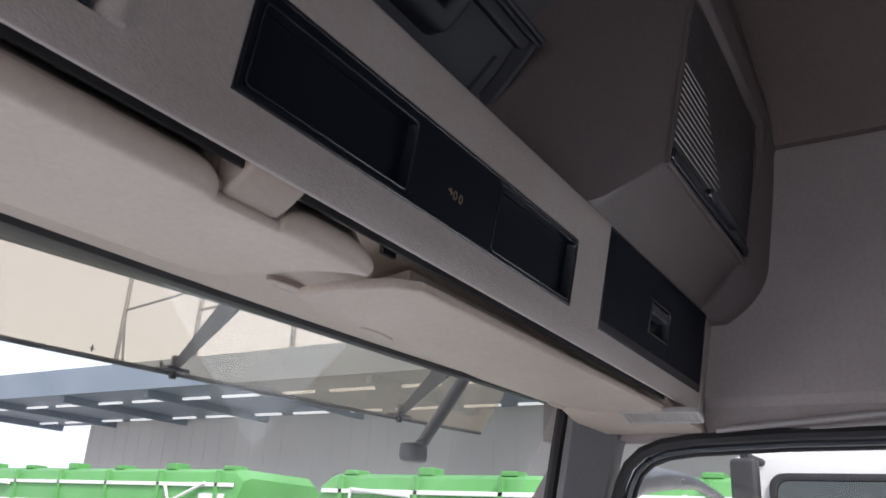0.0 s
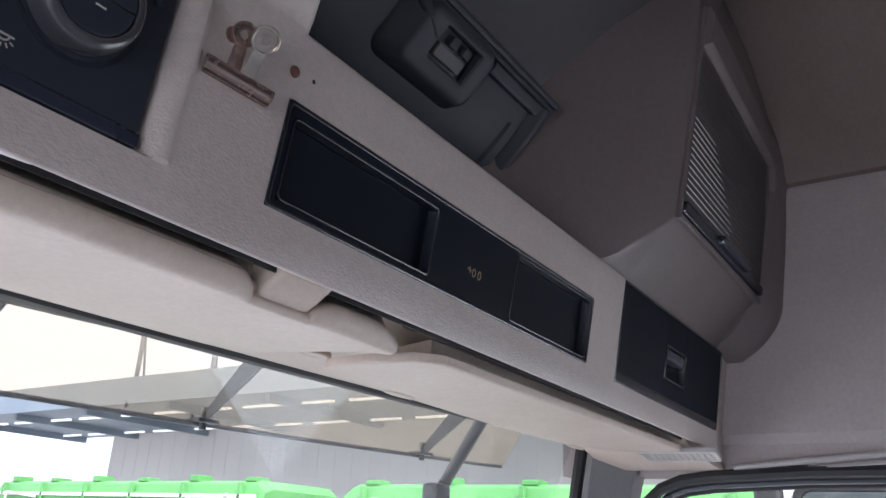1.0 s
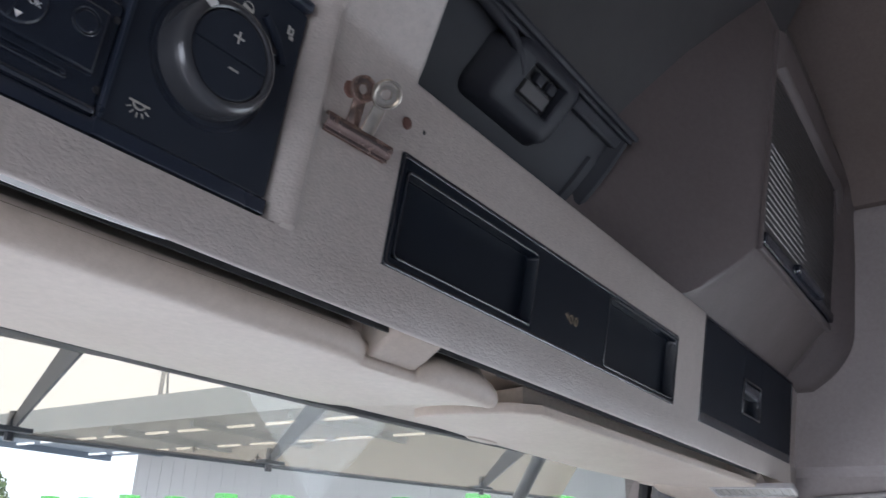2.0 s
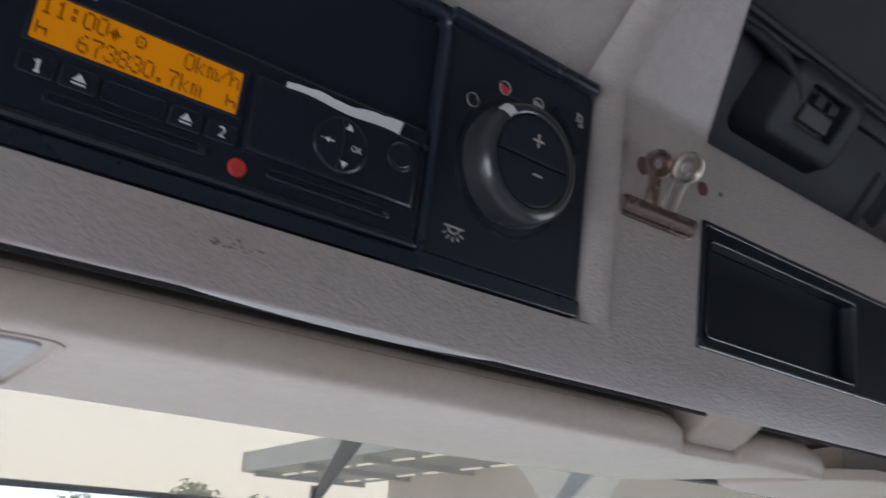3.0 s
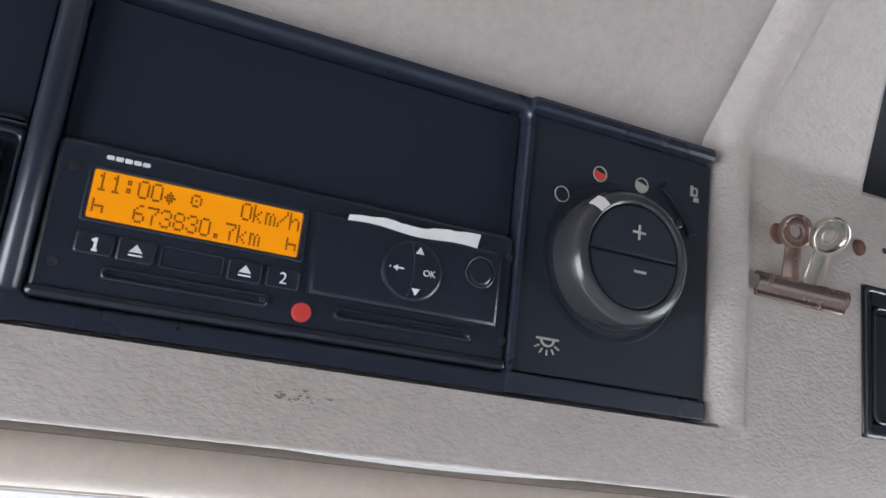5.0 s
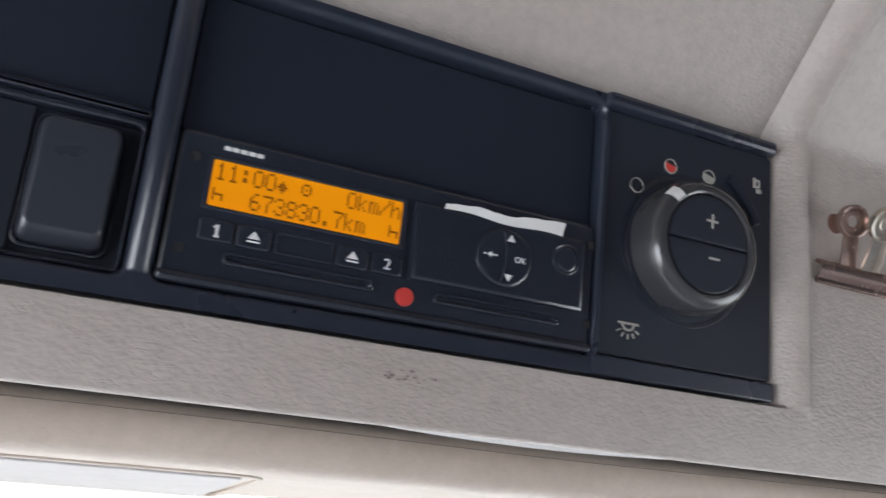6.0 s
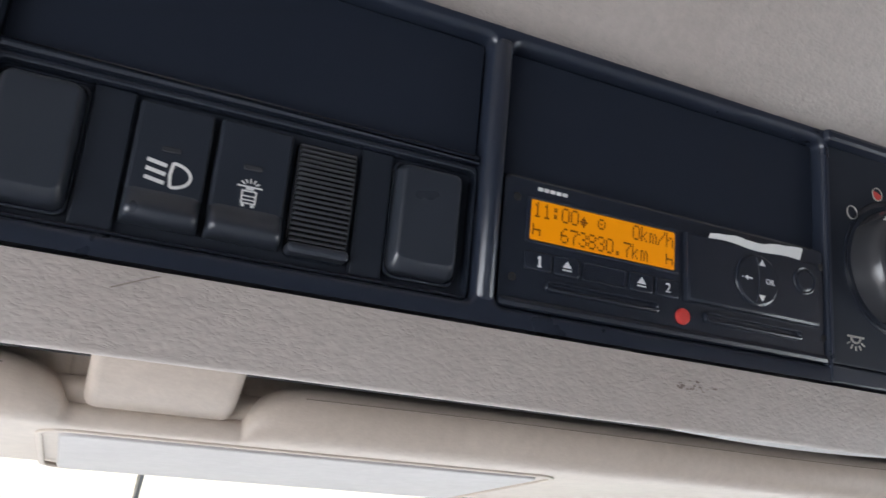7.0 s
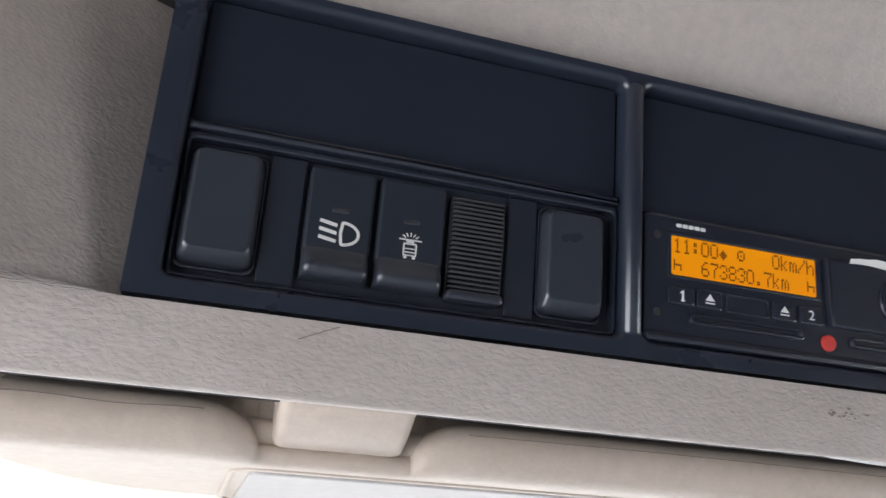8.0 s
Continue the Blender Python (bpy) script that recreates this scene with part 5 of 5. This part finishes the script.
bm = bm_new()
block(bm, 0.527, 0.546, 0.375, 0.380, 1.6715, 1.681, 0.001)
tagged(part("visor_pin", bm, CHARCOAL), "dark visor end pin in the roof edge", "pin")

# corner panel with reading lamp
bm = bm_new()
loops = []
for x, z, yf in ((1.175, 1.6500, 0.47), (1.185, 1.6430, 0.50), (1.21, 1.6380, 0.525), (1.26, 1.6310, 0.537), (1.30, 1.6250, 0.535), (1.314, 1.6260, 0.530)):
    loops.append([(x, 0.336 - 0.15 * (x - 1.175), z), (x, 0.332 - 0.12 * (x - 1.175), z + 0.006), (x, 0.340, 1.68), (x, yf, 1.68), (x, yf, z + 0.030), (x, yf - 0.02, z + 0.012), (x, yf - 0.06, z)])
loft(bm, loops, True, True)
slab_thing("corner_trim", "beige moulded corner panel over the pillar", "trim", bm, VINYL, True)
rlamp = thing("reading_lamp", "clear ribbed interior lamp in the corner panel, unlit", "lamp", pose(1.205, 0.352, 1.6372, 186.8, 0, 96))
bm = bm_new()
ring(bm, rrect(-0.058, 0.058, -0.030, 0.030, 0.006), rrect(-0.053, 0.053, -0.025, 0.025, 0.004), -0.004, 0.0035, -0.002, 0.0015)
part("frame", bm, BEIGE_SMOOTH, rlamp)
bm = bm_new()
pad(bm, rrect(-0.0525, 0.0525, -0.0245, 0.0245, 0.004), -0.003, 0.0018, 0.001)
lens = part("lens", bm, LENS, rlamp, "clear ribbed lens")
bm = bm_new()
block(bm, -0.002, 0.002, -0.022, 0.022, 0.0012, 0.0030)
rib_lens = part("lens_rib", bm, LENS, lens)
for k in range(11):
    ob = rib_lens if k == 0 else new("lens_rib", rib_lens.data)
    ob.parent, ob.matrix_basis = lens, pose(-0.046 + k * 0.0092, 0, 0)

# ---- outside visor ----
xv = thing("outside_sun_visor", "weathered smoke-tinted acrylic sun visor above the windscreen", "sun visor")
bm = bm_new()
def visor_edge(x):
    k = (x - 0.185) / 1.135
    return 0.868 - 0.10 * k * k, 1.622 + 0.018 * max(0.0, x - 0.3)
rows = []
for i in range(31):
    x = -1.0 + 2.37 * i / 30
    y, z = visor_edge(x)
    rows.append([(x, y, z), (x, y - 0.035, z + 0.05), (x, y - 0.075, z + 0.115), (x, y - 0.079, z + 0.115), (x, y - 0.039, z + 0.051), (x, y - 0.005, z)])
loft(bm, rows, True, True)
plate = part("plate", bm, SMOKE, xv)
bm = bm_new()
tube(bm, [(x, visor_edge(x)[0] - 0.003, visor_edge(x)[1]) for x in [-1.0 + 2.37 * i / 30 for i in range(31)]], 0.0035, 6)
part("edge_strip", bm, GREYMETAL, xv)
for xb in (-0.16, 0.364, 0.702, 1.145):
    y, z = visor_edge(xb)
    bm = bm_new()
    q = [(y - 0.134, z + 0.087), (y - 0.104, z + 0.111), (y - 0.012, z + 0.016), (y - 0.004, z + 0.004), (y - 0.018, z + 0.004)]
    loft(bm, [[(xb - 0.0015, a, b) for a, b in q], [(xb + 0.0015, a, b) for a, b in q]], True, True)
    brk = part("bracket", bm, GREYMETAL, xv, "grey flat steel bracket")
    bm = bm_new()
    block(bm, xb - 0.018, xb + 0.018, y - 0.022, y + 0.006, z + 0.001, z + 0.006, 0.001)
    tube(bm, [(xb, y - 0.010, z - 0.008), (xb, y - 0.010, z + 0.022)], 0.005, 8)
    part("bolt", bm, CHARCOAL, brk)
for xm, zm in ((0.586, 1.6362), (0.683, 1.6372)):
    ym = visor_edge(xm)[0] - 0.009
    bm = bm_new()
    block(bm, xm - 0.0045, xm + 0.0045, ym - 0.0006, ym, zm - 0.0006, zm + 0.0006)
    block(bm, xm - 0.0008, xm + 0.0008, ym - 0.0008, ym + 0.0002, zm - 0.0040, zm + 0.0045)
    part("clip_mark", bm, RUBBER, xv, "tiny dark retaining clip")
# roof lip that carries it
bm = bm_new()
rows = []
for i in range(25):
    x = -1.0 + 2.37 * i / 24
    k = (x - 0.185) / 1.135
    dy = -0.10 * k * k
    zz = 0.020 * max(0.0, min(1.0, x / 0.7))
    rows.append([(x, 0.672 + dy, 1.692), (x, 0.72 + dy, 1.686 + zz * 0.5), (x, 0.752 + dy, 1.684 + zz), (x, 0.760 + dy, 1.692 + zz), (x, 0.757 + dy, 1.716 + zz), (x, 0.672 + dy, 1.74)])
loft(bm, rows, True, True)
slab_thing("roof_lip", "grey-blue painted metal roof lip over the windscreen", "roof edge", bm, SOFFIT_IN, True)
# long arm of the front mirror
arm = thing("front_mirror_arm", "dark grey metal arm hanging outside the windscreen", "mirror arm")
bm = bm_new()
tube(bm, [(1.262, 0.705, 1.770), (1.200, 0.700, 1.703), (1.085, 0.698, 1.584)], [0.0125, 0.0115, 0.0095], 10)
part("rod", bm, GREYMETAL, arm)
bm = bm_new()
block(bm, 1.045, 1.088, 0.684, 0.714, 1.555, 1.584, 0.007)
part("foot", bm, CHARCOAL, arm)

# ---- outside ----
G = -1.35
ASPHALT, nt, b = material("pale worn concrete", (0.36, 0.35, 0.33), 0.9)
vec = coords(nt)
nt.links.new(ramp(nt, noise_tex(nt, vec, 0.6, 6, 0.65), [(0.3, (0.30, 0.295, 0.28)), (0.7, (0.42, 0.41, 0.39))]), b.inputs["Base Color"])
bump(nt, b, noise_tex(nt, vec, 60, 3), 0.4, 0.01)
GREEN, nt, b = material("bright green tipper paint", (0.07, 0.30, 0.06), 0.45)
vec = coords(nt)
nt.links.new(ramp(nt, noise_tex(nt, vec, 1.3, 5, 0.6), [(0.3, (0.085, 0.30, 0.08)), (0.75, (0.13, 0.38, 0.12))]), b.inputs["Base Color"])
CLADDING, nt, b = material("grey ribbed wall cladding", (0.52, 0.505, 0.50), 0.6)
vec = coords(nt)
nt.links.new(ramp(nt, noise_tex(nt, vec, 0.35, 5, 0.6), [(0.3, (0.53, 0.52, 0.52)), (0.7, (0.63, 0.615, 0.61))]), b.inputs["Base Color"])
SOFFIT, nt, b = material("blue-grey canopy sheet", (0.22, 0.25, 0.29), 0.5)
vec = coords(nt)
nt.links.new(ramp(nt, noise_tex(nt, vec, 0.5, 4), [(0.3, (0.17, 0.215, 0.27)), (0.7, (0.23, 0.275, 0.33))]), b.inputs["Base Color"])
WHITE_PAINT = material("white vehicle paint", (0.78, 0.78, 0.77), 0.3, coat=0.3)[0]
TUBE_LIGHT = material("white strip light", (0.9, 0.9, 0.9), 0.5, emit=(1, 1, 1), strength=0.6)[0]
GALV = material("galvanised steel", (0.27, 0.28, 0.30), 0.7, 0.0)[0]
DARKGLASS = material("dark vehicle glass", (0.03, 0.045, 0.045), 0.06, 0.0, 0.0, 0.8)[0]
LEAF, nt, b = material("tree leaves", (0.06, 0.11, 0.035), 0.7)
gm = nt.nodes.new("ShaderNodeNewGeometry")
nt.links.new(ramp(nt, gm.outputs["Random Per Island"], [(0.0, (0.055, 0.09, 0.04)), (1.0, (0.12, 0.16, 0.07))]), b.inputs["Base Color"])
BARK = material("grey bark", (0.12, 0.09, 0.07), 0.9)[0]

bm = bm_new()
loft(bm, [[(-3000, -3000, G), (3000, -3000, G), (3000, 3000, G), (-3000, 3000, G)], [(-3000, -3000, G - 0.5), (3000, -3000, G - 0.5), (3000, 3000, G - 0.5), (-3000, 3000, G - 0.5)]], True, True)
slab_thing("ground", "pale worn concrete yard", "ground", bm, ASPHALT)

hall = thing("warehouse", "grey clad warehouse with a long lit canopy", "building")
bm = bm_new()
block(bm, 25.0, 60.0, -40.0, 36.5, G, 6.6)
part("wall", bm, CLADDING, hall)
rib_b = bm_new()
block(rib_b, -0.012, 0.0, -0.06, 0.06, 0, 7.3)
rib0 = part("cladding_rib", rib_b, CLADDING, hall, "", False, pose(25.0, 36.3, G))
for k in range(1, 64):
    ob = new("cladding_rib", rib0.data)
    ob.parent, ob.matrix_basis = hall, pose(25.0, 36.3 - k * 0.9, G)
bm = bm_new()
block(bm, 18.6, 25.6, -40.0, 40.5, 6.0, 6.12)
block(bm, 18.5, 18.7, -40.0, 40.6, 5.95, 6.95)
block(bm, 18.5, 25.6, 40.4, 40.6, 5.95, 6.95)
for k in range(14):
    block(bm, 18.8, 25.5, 39.5 - k * 5.0, 39.7 - k * 5.0, 5.72, 6.0)
part("canopy", bm, SOFFIT, hall, "blue-grey canopy roof")
sl = bm_new()
block(sl, -0.06, 0.06, -0.9, 0.9, -0.08, 0.0)
s0 = part("strip_light", sl, TUBE_LIGHT, hall, "white strip light", False, pose(20.4, 39.0, 5.96))
for k in range(1, 46):
    ob = new("strip_light", s0.data)
    ob.parent, ob.matrix_basis = hall, pose(20.4 if k < 23 else 24.2, 39.0 - (k % 23) * 2.5, 5.96)

# scaffold poles standing on the canopy
for x, y, h in ((19.4, 27.6, 6.0), (19.4, 23.2, 5.2), (19.4, 18.4, 5.0), (19.4, 14.5, 5.0)):
    pole = thing("scaffold_pole", "thin grey steel pole above the canopy edge", "pole", None, "poles on the canopy")
    bm = bm_new()
    tube(bm, [(x, y, 6.1), (x, y, 6.1 + h)], 0.09, 8)
    part("post", bm, GALV, pole)
    bm = bm_new()
    tube(bm, [(x, y, 6.1 + h * 0.55), (x, y - 4.2, 6.1 + h * 0.62)], 0.05, 6)
    tube(bm, [(x, y, 6.1 + h * 0.55), (x + 2.0, y + 2.0, 6.1)], 0.05, 6)
    part("brace", bm, GALV, pole)


def tipper(x, y0, y1, top, label, stripe):
    """A tipper body: bevelled box, top rails, hooks and ladder irons."""
    th = thing("tipper_body", label, "tipper truck", None, "green tippers")
    bm = bm_new()
    prof = [(x - 1.25, G + 1.0), (x - 1.25, top - 0.45), (x - 1.12, top - 0.12), (x - 0.9, top - 0.04), (x + 1.1, top - 0.04), (x + 1.25, top - 0.2), (x + 1.25, G + 1.0)]
    loft(bm, [[(px, y, pz - (0.18 if i in (0, 3) else 0.0)) for px, pz in prof] for i, y in enumerate((y0, y0 + 0.25, y1 - 0.25, y1))], True, True)
    part("box", bm, GREEN, th)
    bm = bm_new()
    block(bm, x - 1.30, x - 1.22, y0 + 0.15, y1 - 0.15, top - 0.42, top - 0.34, 0.01)
    part("rail", bm, WHITE_PAINT, th, "pale side rail")
    n = max(3, int((y1 - y0) / 1.5))
    for k in range(n):
        yy = y0 + 0.6 + (y1 - y0 - 1.2) * k / (n - 1)
        bm = bm_new()
        block(bm, x - 1.30, x - 1.2, yy - 0.05, yy + 0.05, top - 1.3, top - 0.1, 0.01)
        part("side_post", bm, GREEN, th)
        bm = bm_new()
        block(bm, x - 1.0, x - 0.6, yy - 0.16, yy + 0.16, top - 0.06, top + 0.03 + 0.05 * (k % 2), 0.02)
        part("hatch", bm, GREEN, th)
    bm = bm_new()
    tube(bm, [(x - 1.33, y0 + 0.9, top - 0.35), (x - 1.34, y0 + 1.9, top - 0.75), (x - 1.33, y0 + 2.1, top - 0.40)], 0.035, 8)
    part("handrail", bm, WHITE_PAINT, th, "white bent handrail")
    bm = bm_new()
    tube(bm, [(x - 1.33, y1 - 2.2, top - 0.45), (x - 1.34, y1 - 0.9, top - 0.35), (x - 1.33, y1 - 0.8, top - 0.9)], 0.035, 8)
    part("handrail", bm, WHITE_PAINT, th, "white bent handrail")
    if stripe:
        bm = bm_new()
        block(bm, x - 1.262, x - 1.255, y0 + 1.6, y1 - 0.5, top - 1.5, top - 0.78)
        block(bm, x - 1.262, x - 1.255, y0 + 0.35, y0 + 1.1, top - 1.5, top - 0.55)
        part("panel", bm, WHITE_PAINT, th, "white side panel")
    for yy in (y0 + 1.2, y0 + 2.4, y1 - 1.2):
        bm = bm_new()
        tube(bm, [(x - 1.2, yy, G + 0.5), (x + 1.2, yy, G + 0.5)], 0.5, 18)
        part("wheel", bm, RUBBER, th)
    bm = bm_new()
    block(bm, x - 0.5, x + 0.5, y0, y1, G + 0.7, G + 1.0)
    part("chassis", bm, CHARCOAL, th)
    return th


tipper(13.3, 12.4, 22.5, 2.66, "bright green tipper with white side panel and rails", True)
tipper(13.6, 2.6, 10.6, 2.62, "bright green tipper with pale rails", False)

# white truck parked alongside
wt = thing("white_truck", "white truck cab parked alongside with dark side window", "truck")
X0 = 6.2
bm = bm_new()
prof = [(1.55, G + 0.6), (1.62, 0.9), (1.40, 2.15), (1.05, 2.28), (-0.7, 2.34), (-0.75, G + 0.6)]
loft(bm, [[(X0 + d, y - e, z - e) for y, z in prof] for d, e in ((0, 0.08), (0.08, 0.0), (2.2, 0.0), (2.3, 0.08))], True, True)
part("cab", bm, WHITE_PAINT, wt)
bm = bm_new()
pad(bm, rrect(-0.25, 1.12, 1.15, 1.98, 0.08), 0.0, 0.03, 0.01)
part("side_window", bm, DARKGLASS, wt, "dark side window", m=Matrix.Translation((X0, 0, 0)) @ Matrix(((0, 0, -1, 0), (1, 0, 0, 0), (0, 1, 0, 0), (0, 0, 0, 1))))
bm = bm_new()
ring(bm, rrect(-0.30, 1.17, 1.10, 2.03, 0.1), rrect(-0.25, 1.12, 1.15, 1.98, 0.08), 0.0, 0.035, None, 0.008)
part("window_frame", bm, RUBBER, wt, m=Matrix.Translation((X0, 0, 0)) @ Matrix(((0, 0, -1, 0), (1, 0, 0, 0), (0, 1, 0, 0), (0, 0, 0, 1))))
bm = bm_new()
block(bm, X0 - 0.34, X0 - 0.22, 1.18, 1.36, 1.2, 2.10, 0.03)
tube(bm, [(X0 - 0.28, 1.27, 2.12), (X0 + 0.1, 1.2, 2.1)], 0.03, 8)
part("mirror", bm, RUBBER, wt, "dark wing mirror")
for yy in (0.7,):
    bm = bm_new()
    tube(bm, [(X0 + 0.05, yy, G + 0.5), (X0 + 2.2, yy, G + 0.5)], 0.5, 20)
    part("wheel", bm, RUBBER, wt)
# own wing mirror outside the right-hand window
om = thing("wing_mirror", "dark wing mirror housing outside the door window", "wing mirror")
bm = bm_new()
block(bm, 1.52, 1.76, 0.44, 0.56, 0.75, 1.580, 0.05, 3)
for v in bm.verts:
    v.co.z = 0.75 + (v.co.z - 0.75) * (0.80 if v.co.z > 1.4 else 1.0)
part("housing", bm, CHARCOAL, om)
bm = bm_new()
tube(bm, [(1.38, 0.50, 1.540), (1.50, 0.50, 1.566), (1.62, 0.50, 1.582), (1.76, 0.50, 1.593), (1.90, 0.50, 1.598), (2.05, 0.50, 1.588), (2.20, 0.50, 1.570)], [0.027, 0.026, 0.024, 0.019, 0.013, 0.011, 0.010], 12)
part("arm", bm, CHARCOAL, om, "dark arched mirror arm")



def tree(x, y, h, seed):
    rng = random.Random(seed)
    th = thing("tree", "leafy green tree beyond the yard", "tree", None, "trees beyond the yard")
    bm = bm_new()
    tube(bm, [(x, y, G), (x + 0.1, y, G + h * 0.3), (x - 0.1, y + 0.1, G + h * 0.6)], [h * 0.035, h * 0.028, h * 0.012], 8)
    for k in range(7):
        a = k * 2.4
        tube(bm, [(x, y, G + h * (0.25 + 0.04 * k)), (x + math.cos(a) * h * 0.16, y + math.sin(a) * h * 0.16, G + h * (0.45 + 0.05 * k))], [h * 0.014, h * 0.005], 6)
    part("trunk", bm, BARK, th)
    verts, faces = [], []
    for k in range(2600):
        a, e = rng.uniform(0, 6.283), math.asin(rng.uniform(-0.8, 1))
        bumpy = 0.75 + 0.3 * noise.noise(Vector((math.cos(a) * 2 + seed, math.sin(a) * 2, e * 2)))
        r = h * 0.33 * bumpy * rng.uniform(0.55, 1.05)
        c = Vector((x + r * math.cos(e) * math.cos(a), y + r * math.cos(e) * math.sin(a), G + h * 0.64 + r * math.sin(e) * 1.05))
        d1 = Vector((rng.gauss(0, 1), rng.gauss(0, 1), rng.gauss(0, 1))).normalized() * h * 0.022
        d2 = Vector((rng.gauss(0, 1), rng.gauss(0, 1), rng.gauss(0, 1))).normalized() * h * 0.018
        i = len(verts)
        verts += [c - d1, c + d2, c + d1, c - d2]
        faces.append((i, i + 1, i + 2, i + 3))
    me = bpy.data.meshes.new("crown")
    me.from_pydata([v[:] for v in verts], [], faces)
    me.materials.append(LEAF)
    ob = new("crown", me)
    ob.parent = th
    return th


for x, y, h, s in ((26, 66, 9.5, 1), (33, 68, 9, 2), (20, 76, 8.5, 3)):
    tree(x, y, h, s)
